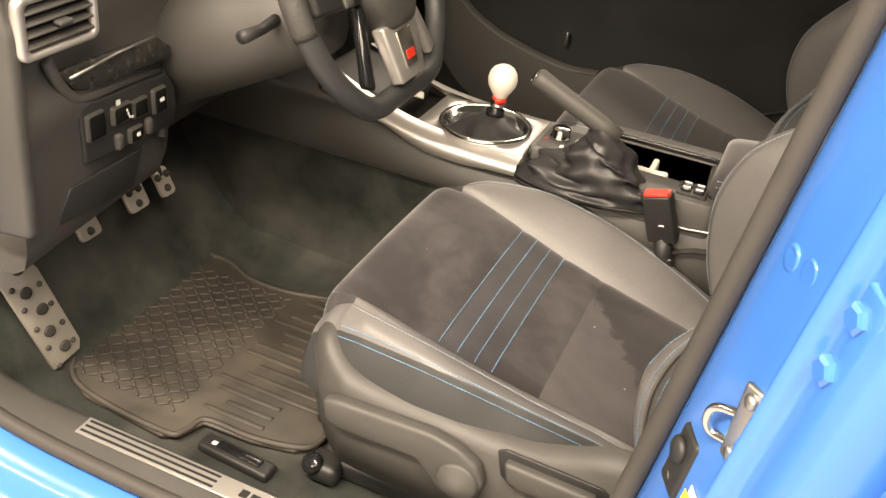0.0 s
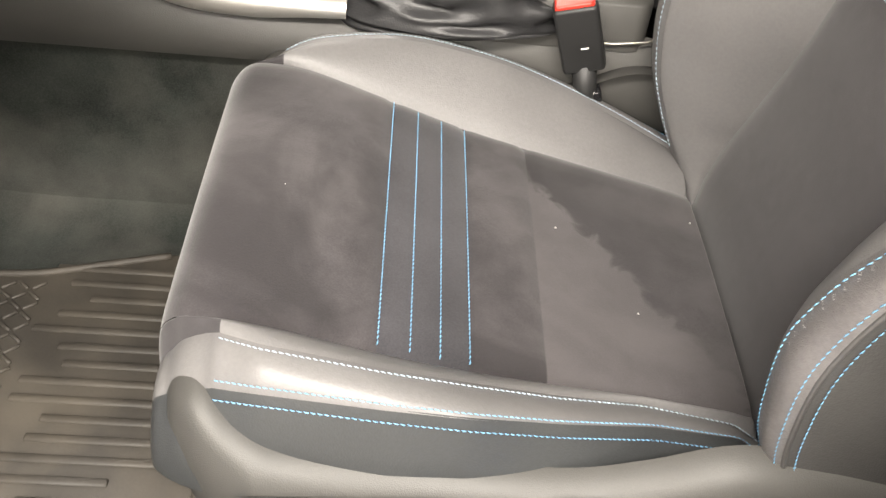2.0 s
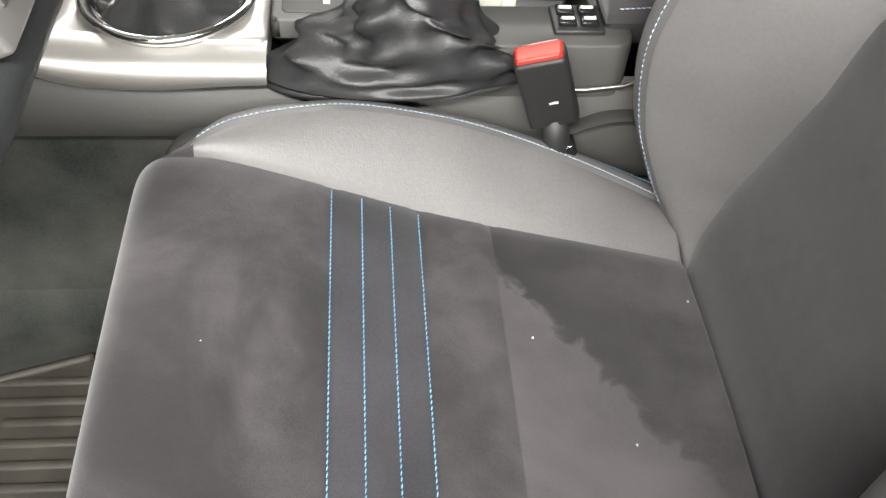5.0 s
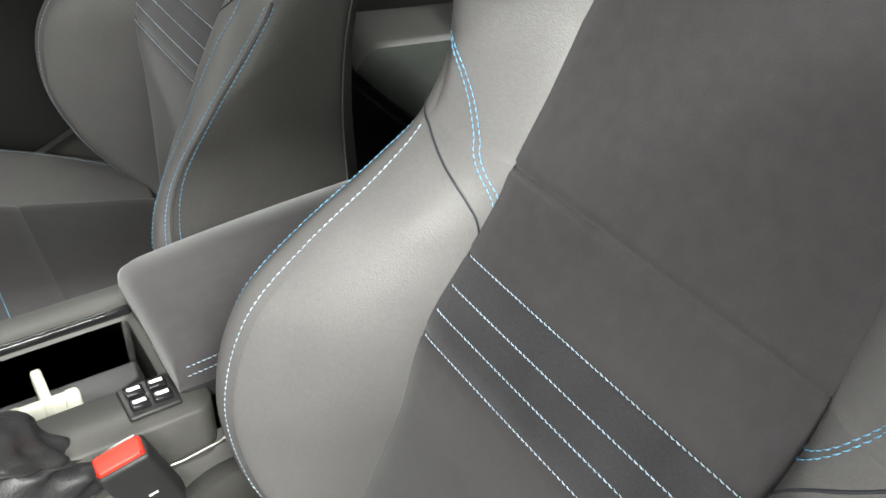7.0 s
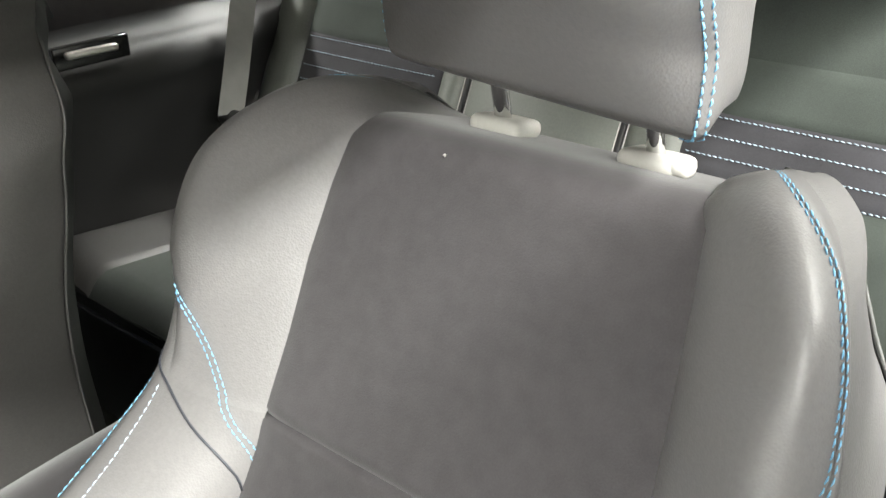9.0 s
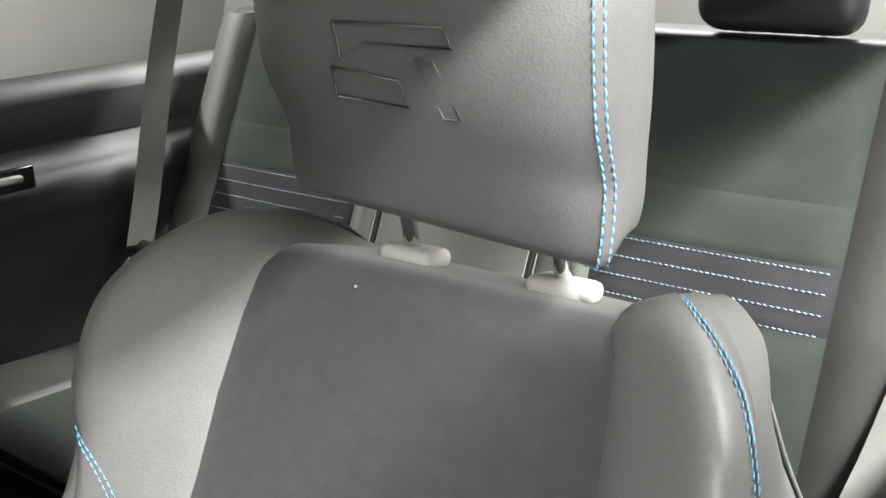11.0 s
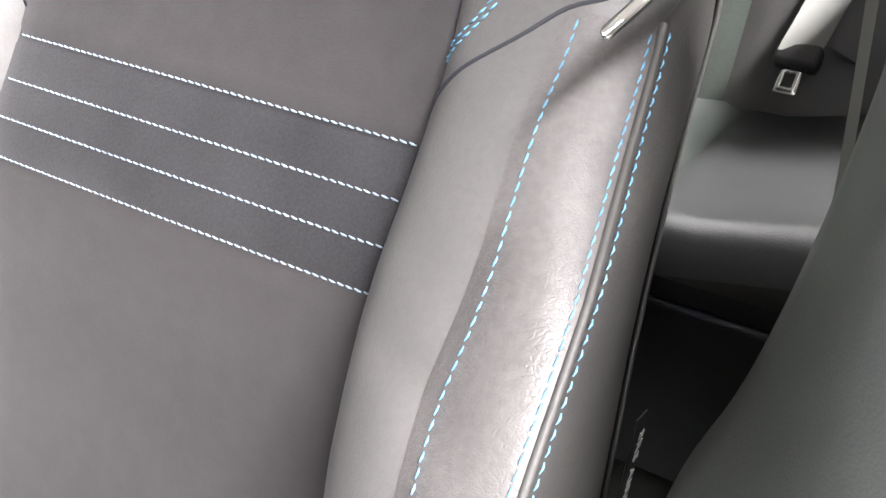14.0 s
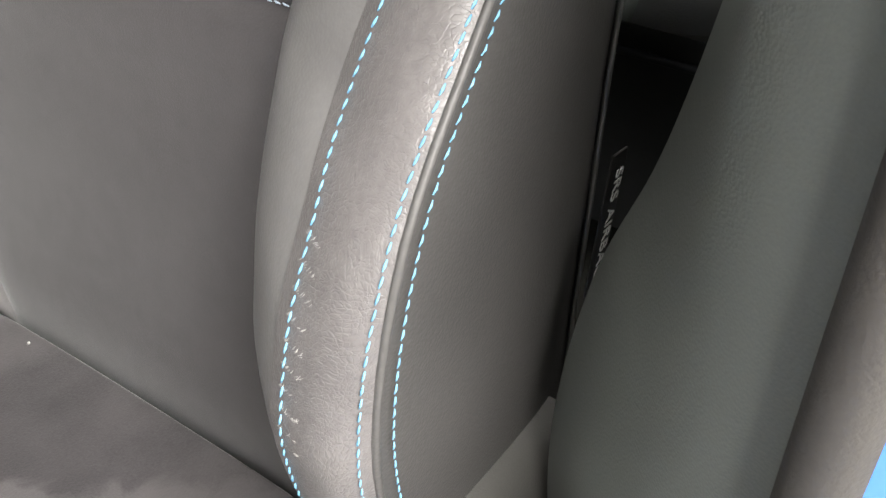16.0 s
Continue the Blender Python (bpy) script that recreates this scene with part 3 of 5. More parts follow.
        for shift in (0, 1):
            sweep = []
            lo, hi = brow(0.872 + 0.009 * shift), brow(0.982 + 0.004 * shift)
            y0, y1 = abs(inner[lo][0].y), abs(inner[hi][12].y)
            for i in range(lo, hi + 1):
                want = y0 + (y1 - y0) * ((i - lo) / (hi - lo)) ** (1.0 if g < 0 else 1.5)
                c = next((k for k in range(12) if abs(inner[i][k + 1].y) >= want), 11)
                p, q = inner[i][c], inner[i][c + 1]
                f = min(max((want - abs(p.y)) / max(abs(q.y) - abs(p.y), 1e-5), 0.0), 1.0)
                sweep.append(p.lerp(q, f) + Vector((-0.6, -g * 0.6, 0)) * 0.001)
            for i in range(hi + 1, len(rows) - 12):
                sweep.append((band[i][1] if shift else inner[i][11].lerp(inner[i][12], 0.75)) + Vector((-0.5, g * 0.8, 0.2)) * 0.0008)
            sp("stitching", stitches(sweep, 0.0056, 0.0013, 0.0006, lift), THREAD, back, "blue sewn line", m=tip)

    # headrest: rows of z, front x, back x, half width
    HEAD = ((1.128, 0.795, 0.830, 0.088), (1.130, 0.787, 0.838, 0.098), (1.137, 0.778, 0.842, 0.102), (1.152, 0.770, 0.846, 0.104), (1.180, 0.757, 0.848, 0.105),
            (1.215, 0.741, 0.846, 0.106), (1.265, 0.736, 0.842, 0.105), (1.315, 0.742, 0.834, 0.101), (1.345, 0.764, 0.824, 0.098), (1.357, 0.789, 0.808, 0.086))
    hr = smooth_table(HEAD, 46)
    hy = -0.008
    front, gus = [], {-1: [], 1: []}
    for z, x0, x1, w in hr:
        line = []
        for f in np.linspace(-1, 1, 19):
            line.append(Vector((x0 - 0.006 + 0.022 * abs(f) ** 4 * min(1, max(z - 1.126, 0) / 0.05), hy + (w + 0.003) * f, z - 0.006 * (1 - f))))
        front.append(line)
        for g in (-1, 1):
            e = line[-1] if g > 0 else line[0]
            gus[g].append([e, e + Vector((0.004, g * 0.003, 0)), Vector((x0 * 0.7 + x1 * 0.3, hy + g * (w + 0.008), z)), Vector((x0 * 0.35 + x1 * 0.65, hy + g * (w + 0.006), z)), Vector((x1, hy + g * (w - 0.006), z))])
    bm = grid(front)
    bm.verts.ensure_lookup_table()
    bm.faces.new(bm.verts[:19])
    bm.faces.new(bm.verts[-19:])
    headrest = sp("headrest", bm, LEATHER, root, "dark grey leather headrest on chrome posts", m=tip)
    sp("rear_cover", grid([[Vector((x1 + 0.004 * (1 - f * f), hy + (w - 0.006) * f, z)) for f in np.linspace(-1, 1, 9)] for z, x0, x1, w in hr]), LEATHER_SIDE, headrest, "", m=tip)
    sp("underside", grid([[Vector((x0 + (x1 - x0) * k, hy + w * f, 1.128 + (0.004 if abs(f) > 0.99 else 0))) for f in np.linspace(-1, 1, 9)] for z, x0, x1, w in hr[:1] for k in (0, 1)]), LEATHER, headrest, "", m=tip)
    for g in (-1, 1):
        sp("gusset", grid(gus[g]), LEATHER, headrest, "light-catching grey leather side gusset", m=tip)
        for c, d in ((0, Vector((0.004, g * 0.0025, 0))), (1, Vector((-0.0012, -g * 0.0010, 0)))):
            if g > 0 and c:
                continue
            line = [p[0] + d for p in gus[g]]
            sp("stitching", stitches(line, 0.006, 0.0014, 0.0009, [Vector((-0.3, g, 0))]), THREAD, headrest, "blue sewn line", m=tip)
        py = -0.012 + g * 0.0555
        sp("headrest_post", tube([(0.832, py, 1.05), (0.824, py, 1.10), (0.816, py, 1.135), (0.808, py, 1.165)], 0.0058, 12), CHROME, headrest, "chrome post", m=tip)
        turn = pose(0, 0, 0, 0, 12, 0)
        sp("post_collar", box((0.031, 0.041, 0.013), (0.828, py, 1.083), 0.0055, 3, turn), COLLAR, back, "pale grey plastic collar", m=tip)
    sp("release_button", box((0.014, 0.014, 0.010), (0.820, -0.012 - 0.0555 - 0.020, 1.086), 0.004, 2), COLLAR, back, "", m=tip)

    # lint on the cloth and a pressed emblem on the headrest
    if controls:
        for x, y, z in ((0.113, -0.018, 0.6105), (0.512, 0.092, 0.5055), (0.430, -0.06, 0.524), (0.360, 0.03, 0.541)):
            sp("lint_speck", lathe(((0.0, 0), (0.0012, 0.0002), (0.0010, 0.0010), (0, 0.0012)), (x, y, z), 6), LINT, cushion)
        for x, y, z in ((0.765, 0.043, 1.081), (0.664, 0.051, 0.895)):
            sp("lint_speck", lathe(((0.0, 0), (0.0011, 0.0002), (0.0010, 0.0010), (0, 0.0012)), (x, y, z), 6, pose(0, 0, 0, 0, -60, 0)), LINT, back)
        for z0, pts in ((1.226, ((0.030, 0.024), (-0.040, 0.024), (-0.044, 0.014), (0.010, 0.014), (0.026, 0.004))), (1.226, ((0.034, 0.0), (-0.010, -0.004), (-0.014, -0.018), (0.034, -0.016))), (1.226, ((-0.022, 0.008), (-0.034, -0.022), (-0.044, -0.022), (-0.032, 0.008)))):
            line = [Vector((np.interp(z0 + b, hr[:, 0], hr[:, 1]) - 0.0066, hy + a, z0 + b - 0.006)) for a, b in pts]
            sp("pressed_emblem", tube(line + [line[0]], 0.0008, 6), LEATHER, headrest, m=tip)

    # base and plastic skirt
    sp("seat_base", box((0.46, 0.40, 0.10), (0.30, 0, 0.415), 0.03, 3), PLASTIC_DARK, root)
    for y in (-0.19, 0.19):
        sp("seat_rail", box((0.46, 0.04, 0.03), (0.31, y, 0.338), 0.006), PLASTIC_DARK, root, "dark steel floor rail")
    skirt = []
    S = smooth_table(((0.046, 0.545, 0.500), (0.054, 0.570, 0.490), (0.066, 0.580, 0.475), (0.082, 0.580, 0.450), (0.110, 0.562, 0.430), (0.160, 0.550, 0.420), (0.260, 0.544, 0.415), (0.345, 0.541, 0.412),
                      (0.400, 0.556, 0.410), (0.463, 0.580, 0.410), (0.540, 0.570, 0.410), (0.640, 0.530, 0.42)), 60)
    for g in (-1, 1):
        rows_s = []
        for x, top, low in S:
            k = min(max((x - 0.046) / 0.075, 0), 1) ** 0.6
            y0 = 0.196 + 0.066 * k
            rows_s.append([Vector((x, g * (y0 - 0.020), top + 0.006)), Vector((x, g * y0, top + 0.004)), Vector((x, g * (y0 + 0.010), top - 0.012)),
                           Vector((x, g * (y0 + 0.014), (top + low) / 2)), Vector((x, g * (y0 + 0.008), low)), Vector((x, g * (y0 - 0.05), low - 0.01))])
        skirt_ob = sp("skirt", grid(rows_s), PLASTIC, root, "matt black plastic seat skirt")
        if g < 0 and controls:
            m = Matrix.Translation((0, -0.272, 0)) @ pose(0, 0, 0, 90, 0, 0)
            sp("height_lever", prism([(0.104, 0.536), (0.122, 0.541), (0.250, 0.546), (0.285, 0.538), (0.312, 0.522), (0.322, 0.498), (0.316, 0.472), (0.292, 0.458), (0.266, 0.464), (0.250, 0.484), (0.232, 0.500), (0.125, 0.498), (0.108, 0.506)], 0.020, 0.006, m, 3), PLASTIC, skirt_ob, "black plastic height lever")
            sp("lever_hub", lathe(((0.0, 0), (0.027, 0), (0.027, 0.004), (0.024, 0.007), (0, 0.008)), m=Matrix.Translation((0.290, -0.290, 0.492)) @ pose(0, 0, 0, 90, 0, 0)), PLASTIC, skirt_ob)
            sp("recline_recess", prism([(0.328, 0.546), (0.338, 0.552), (0.455, 0.548), (0.470, 0.536), (0.468, 0.508), (0.452, 0.498), (0.350, 0.500), (0.336, 0.512)], 0.004, 0.0015, m), PLASTIC_DARK, skirt_ob)
            sp("recline_lever", prism([(0.340, 0.542), (0.450, 0.538), (0.456, 0.512), (0.362, 0.508), (0.346, 0.514)], 0.016, 0.005, m, 3), PLASTIC, skirt_ob, "black plastic recline lever")
    return root


seat((0, 0, 0), "driver seat in charcoal suede and worn grey leather, blue sewn lines", 0, True)
seat((0.076, 0.745, -0.012), "passenger seat in charcoal suede and grey leather with blue sewn lines", 12.5, False)

# ---- the cabin: floor, sills, pillars, doors, roof ----


def slab(name, size, at, mat, label, category, bevel=0.004, turn=None):
    return tagged(part(name, box(size, at, bevel, 2, turn), mat, None), label, category, kind="structure")


slab("ground", (12, 10, 0.1), (0.5, 0, -0.05), CONCRETE, "grey concrete garage floor under the car", "floor", 0)
slab("wall_north", (12, 0.1, 2.8), (0.5, 4.9, 1.4), PLASTER, "plain pale garage wall", "wall", 0)
slab("wall_south", (12, 0.1, 2.8), (0.5, -4.9, 1.4), PLASTER, "plain pale garage wall", "wall", 0)
slab("wall_east", (0.1, 9.7, 2.8), (6.4, 0, 1.4), PLASTER, "plain pale garage wall", "wall", 0)
slab("wall_west", (0.1, 9.7, 2.8), (-5.4, 0, 1.4), PLASTER, "plain pale garage wall", "wall", 0)
slab("ceiling", (12, 10, 0.1), (0.5, 0, 2.86), PLASTER, "plain pale garage ceiling", "ceiling", 0)

# car floor: carpet pan with raised tunnel and toe board
pan = []
for y in np.linspace(-0.35, 1.09, 49):
    d = abs(y - 0.37)
    tunnel = 0.0 if d > 0.16 else 0.5 + 0.5 * math.cos(math.pi * d / 0.16)
    row = []
    for x, z in ((-0.75, 0.72), (-0.62, 0.62), (-0.50, 0.47), (-0.42, 0.36), (-0.36, 0.322), (-0.2, 0.316), (0.1, 0.316), (0.5, 0.316), (0.80, 0.318), (0.84, 0.34), (0.9, 0.335), (1.0, 0.33), (1.6, 0.33)):
        row.append((x, y, z + 0.16 * tunnel * (0.3 if x < -0.45 else 1) + 0.003 * noise.noise(Vector((x * 9, y * 9, 0)))))
    pan.append(row)
carpet = tagged(part("floor", grid(pan), CARPET), "worn black carpet on the car floor", "floor", kind="structure")

# sill with seal and scuff plate
sill_rows = []
for x in np.linspace(-0.75, 1.7, 60):
    up = 0.10 * max(0.0, (-0.28 - x) / 0.2) ** 2 + 0.10 * max(0.0, (x - 0.42) / 0.25) ** 2 * (x < 0.8) + (0.24 if x >= 0.8 else 0)
    up = min(up, 0.5)
    sill_rows.append([(x, -0.345, 0.31), (x, -0.350, 0.40 + up), (x, -0.358, 0.420 + up), (x, -0.372, 0.428 + up), (x, -0.418, 0.430 + up), (x, -0.428, 0.424 + up)])
tagged(part("sill_trim", grid(sill_rows), PLASTIC), "black plastic sill trim along the door opening", "sill", kind="structure")
plate = tagged(part("scuff_plate", box((0.62, 0.030, 0.003), (0.12, -0.384, 0.4315), 0.001), SILVER), "brushed metal scuff plate on the door sill", "scuff plate")
for k in range(3):
    wpart("groove", box((0.20, 0.0035, 0.0012), (-0.085, -0.375 - 0.009 * k, 0.4332), 0), PLASTIC_DARK, plate, smooth=False)
    wpart("emblem", box((0.011, 0.012 - 0.002 * k, 0.0012), (0.055 + 0.015 * k, -0.384, 0.4332), 0), PLASTIC_DARK, plate, smooth=False)

# rubber door seal round the opening, bottom and rear edge
seal_path = [(-0.62, -0.412, 0.95), (-0.52, -0.418, 0.74), (-0.44, -0.425, 0.58), (-0.36, -0.430, 0.480), (-0.27, -0.432, 0.442), (-0.1, -0.434, 0.432), (0.15, -0.434, 0.432),
             (0.34, -0.430, 0.440), (0.42, -0.420, 0.480), (0.462, -0.410, 0.560), (0.484, -0.404, 0.680), (0.516, -0.402, 0.915), (0.546, -0.402, 1.14), (0.566, -0.400, 1.28)]
seal_path = [tuple(p) for p in smooth_table(seal_path, 70)]
tagged(part("door_seal", tube(seal_path, 0.0105, 10), RUBBER_SEAL), "dark grey rubber seal round the door opening", "door seal", kind="structure")

# blue body outside the opening
body = thing("blue_car", (0.2, -0.5, 0.25), "glossy bright blue painted car body", "car body")
rocker = []
for p in smooth_table([(-0.75, 0.9), (-0.62, 0.80), (-0.50, 0.62), (-0.42, 0.52), (-0.33, 0.45), (-0.22, 0.422), (0.0, 0.416), (0.25, 0.416), (0.38, 0.43), (0.46, 0.50), (0.50, 0.62)], 60):
    x, z = p
    rocker.append([(x, -0.425, z), (x - 0.004, -0.450, z - 0.004), (x - 0.006, -0.474, z - 0.016), (x - 0.010, -0.482, z - 0.04), (x - 0.012, -0.500, z - 0.050),
                   (x - 0.014, -0.520, z - 0.060), (x - 0.016, -0.532, z - 0.09), (x - 0.016, -0.53, z - 0.26)])
wpart("rocker", grid(rocker), PAINT, body, "blue painted sill and hinge pillar")


def lean_x(z):
    return 0.136 * (z - 0.70)


PILLAR = [tuple(p) for p in smooth_table(((0.497, -0.404), (0.499, -0.418), (0.506, -0.440), (0.518, -0.466), (0.528, -0.488), (0.533, -0.498), (0.531, -0.504), (0.538, -0.510), (0.549, -0.511), (0.551, -0.518), (0.554, -0.530), (0.566, -0.548), (0.580, -0.556), (0.640, -0.560)), 53)]
pillar = []
for z in np.linspace(0.40, 1.34, 40):
    d = lean_x(z)
    sweep = 0.10 * max(0.0, (0.62 - z) / 0.2) ** 2
    pillar.append([(x + d - sweep, y, z) for x, y in PILLAR])
wpart("door_pillar", grid(pillar), PAINT, body, "blue painted pillar behind the driver door")
reveal = []
for z in np.linspace(0.40, 1.34, 24):
    d = lean_x(z)
    reveal.append([(x + d, y, z) for x, y in ((0.66, -0.556), (0.618, -0.572), (0.606, -0.578), (0.602, -0.586), (0.606, -0.600), (0.70, -0.606), (1.3 if z < 0.95 else 0.71, -0.60))])
wpart("rear_door_edge", grid(reveal), PAINT, body, "blue painted front edge of the closed rear door")
for z in (0.955, 0.998):
    wpart("hinge_bolt", lathe(((0.0, 0), (0.011, 0), (0.011, 0.007), (0.008, 0.009), (0, 0.009)), (0.555 + lean_x(z), -0.524, z), 6, pose(0, 0, 0, 90, 0, -60)), PAINT, body, smooth=False)
wpart("hinge_leaf", box((0.03, 0.008, 0.085), (0.560 + lean_x(0.98), -0.527, 0.98), 0.003, 3, pose(0, 0, 0, 0, 8, -60)), PAINT, body)
for z, y in ((0.985, -0.448), (0.99, -0.472)):
    wpart("pressing", lathe(((0.0, 0), (0.012, 0), (0.010, 0.004), (0.007, 0.002), (0, 0.002)), (0.512 + lean_x(z) + (y + 0.448) * -0.5, y, z), 16, pose(0, 0, 0, 90, 0, -64)), PAINT, body)

striker = thing("door_striker", (0.535, -0.475, 0.83), "bright zinc door striker loop on the blue pillar", "door striker")
m = Matrix.Translation((0.5565, -0.494, 0.866)) @ pose(0, 0, 0, 0, 2, 0)
wpart("base_plate", box((0.006, 0.026, 0.070), (0, 0, 0), 0.003, 2, m @ pose(0, 0, 0, 0, 0, 50)), STEEL, striker)
wpart("loop", tube([tuple(p) for p in smooth_table([(0.556, -0.490, 0.872), (0.540, -0.480, 0.866), (0.531, -0.475, 0.859), (0.529, -0.475, 0.850), (0.531, -0.475, 0.842), (0.538, -0.477, 0.838), (0.558, -0.488, 0.843)], 30)], 0.0038, 10), CHROME, striker)
for dz in (-0.033, 0.034):
    wpart("bolt", lathe(((0.0, 0), (0.0065, 0), (0.0065, 0.004), (0.005, 0.006), (0, 0.006)), (0.5545 + 0.03 * dz, -0.4955, 0.866 + 0.75 * dz), 12, pose(0, 0, 0, 0, -90, 28)), STEEL, striker)
switch = thing("door_switch", (0.515, -0.448, 0.76), "black rubber courtesy lamp switch on the pillar", "door switch")
wpart("rubber_boot", box((0.012, 0.036, 0.062), (0.5235, -0.450, 0.778), 0.006, 3, pose(0, 0, 0, 0, 8, 26)), PLASTIC_DARK, switch)
wpart("plunger", lathe(((0.0, 0), (0.012, 0), (0.012, 0.004), (0.009, 0.007), (0, 0.007)), (0.519, -0.449, 0.789), 16, pose(0, 0, 0, 0, -90, 26)), PLASTIC_DARK, switch)
wpart("screw", lathe(((0.0, 0), (0.0065, 0), (0.006, 0.003), (0, 0.003)), (0.5165, -0.449, 0.757), 12, pose(0, 0, 0, 0, -90, 26)), CHROME, switch)
sticker = thing("pillar_label", (0.515, -0.46, 0.70), "white and yellow information label on the blue pillar", "label")
st = pose(0.536, -0.494, 0.755, 0, 8, 24)
wpart("paper", box((0.0008, 0.026, 0.060), (0, 0, 0), 0, 1, st), WHITE_MARK, sticker, smooth=False)
wpart("yellow_band", box((0.0008, 0.026, 0.010), (-0.0008, 0, 0.02), 0, 1, st), YELLOW, sticker, smooth=False)
for k in range(4):
    wpart("print_bar", box((0.0008, 0.018, 0.0026), (-0.0008, 0, 0.006 - 0.009 * k), 0, 1, st), PLASTIC_DARK, sticker, smooth=False)

# inner trim of the pillar behind the driver door
LEDGE = 0.735
trim_rows = []
for z in np.linspace(0.36, 1.34, 120):
    d = lean_x(z)
    b = 0.046 * math.exp(-((z - 0.60) / 0.20) ** 2) + 0.008 * (0.5 + 0.5 * math.tanh((LEDGE - z) / 0.025))
    sweep = 0.10 * max(0.0, (0.62 - z) / 0.2) ** 2
    k = 1.0 - 0.5 * min(max((z - 0.90) / 0.12, 0.0), 1.0)
    trim_rows.append([(0.498 + d - sweep + (x - 0.498 - d + sweep) * k, y, zz) for x, y, zz in [(0.498 + d - sweep, -0.398, z), (0.503 + d - sweep, -0.376, z), (0.520 + d - 0.7 * sweep, -0.352, z), (0.548 + d, -0.344 + 0.4 * b, z), (0.590 + d, -0.335 + b, z),
                      (0.640 + d, -0.331 + b, z), (0.700 + d, -0.335 + 0.8 * b, z), (0.770 + d, -0.347, z), (0.80 + d, -0.368, z)]])
tagged(part("pillar_trim", grid(trim_rows), VINYL_DARK), "smooth dark grey plastic inner pillar trim", "pillar trim", kind="structure")
wall_rows = []
for x in np.linspace(0.78, 1.75, 20):
    wall_rows.append([(x, -0.36, 0.30), (x, -0.352, 0.60), (x, -0.356, 0.86), (x, -0.345, 0.90), (x, -0.36, 0.94), (x, -0.40, 0.96)])
tagged(part("rear_side_trim", grid(wall_rows), PLASTIC_GREY), "grey rear door lining beside the back seat", "door lining", kind="structure")

# roof and outer shell, with open glass areas
roof_rows = [[(x, y, 1.365 + 0.05 * (1 - ((y - 0.37) / 0.60) ** 2) - 0.10 * max(0.0, abs(x - 0.65) - 0.55) ** 2) for y in np.linspace(np.interp(x, (1.0, 1.2), (-0.18, -0.28)), np.interp(x, (1.0, 1.2), (0.92, 1.02)), 15)] for x in np.linspace(0.10, 1.66, 24)]
roof = part("roof", grid(roof_rows), VINYL_PALE)
solid = roof.modifiers.new("thickness", "SOLIDIFY")
solid.thickness = 0.03
tagged(roof, "pale grey cloth headliner under the roof", "roof", kind="structure")
tagged(part("rear_shelf", box((0.45, 1.40, 0.03), (1.86, 0.37, 1.05), 0.008), PLASTIC_GREY), "grey parcel shelf behind the back seat", "shelf", kind="structure")
tagged(part("bulkhead", box((0.02, 1.46, 0.75), (-0.76, 0.37, 0.62), 0.004), PLASTIC_DARK), "black bulkhead in front of the pedals", "bulkhead", kind="structure")

# ---- centre console ----
console = thing("centre_console", (0.2, 0.37, 0.33), "black and grey plastic centre console between the seats", "console")
side, flank = [], []
for x, top, low in smooth_table(((-0.62, 0.70, 0.555), (-0.45, 0.690, 0.553), (-0.30, 0.655, 0.552), (-0.15, 0.640, 0.552), (-0.05, 0.618, 0.552), (0.05, 0.606, 0.552), (0.14, 0.604, 0.552), (0.22, 0.606, 0.55), (0.36, 0.612, 0.54), (0.46, 0.612, 0.50), (0.9, 0.612, 0.50)), 60):
    side.append([(x, 0.276, top), (x, 0.266, top - 0.006), (x, 0.258, (top + low) / 2), (x, 0.256, low + 0.006), (x, 0.266, low), (x, 0.275, low - 0.004)])
    flank.append([(x, 0.275, low - 0.004), (x, 0.272, low - 0.02), (x, 0.262, low - 0.10), (x, 0.250, low - 0.25)])
wpart("side_panel", grid(side), PLASTIC, console, "dark grey plastic side panel")
wpart("carpet_flank", grid(flank), CARPET, console, "black carpet on the tunnel side")
side2 = [[(x, 0.74 - y, z) for x, y, z in row] for row in side]
wpart("side_panel", grid(side2), PLASTIC, console)


def rounded(x0, x1, y0, y1, r, n=6):
    out = []
    for cx, cy, a in ((x1 - r, y1 - r, 0), (x0 + r, y1 - r, 90), (x0 + r, y0 + r, 180), (x1 - r, y0 + r, 270)):
        for k in range(n + 1):
            q = radians(a + 90 * k / n)
            out.append((cx + r * math.cos(q), cy + r * math.sin(q)))
    return out


def frame_plate(outer, inner, z0, z1, m=None):
    """A flat plate with an opening; outer and inner have the same number of corners."""
    bm = bmesh.new()
    rings = [[bm.verts.new((x, y, z)) for x, y in o] for o, z in ((outer, z0), (outer, z1 - 0.003), ([(ox + 0.003 * (ix - ox) / max(math.hypot(ix - ox, iy - oy), 1e-4), oy + 0.003 * (iy - oy) / max(math.hypot(ix - ox, iy - oy), 1e-4)) for (ox, oy), (ix, iy) in zip(outer, inner)], z1), (inner, z1), (inner, z0))]
    for a, b in zip(rings, rings[1:]):
        for i in range(len(a)):
            j = (i + 1) % len(a)
            bm.faces.new((a[i], a[j], b[j], b[i]))
    if m is not None:
        bmesh.ops.transform(bm, matrix=m, verts=bm.verts)
    return bm


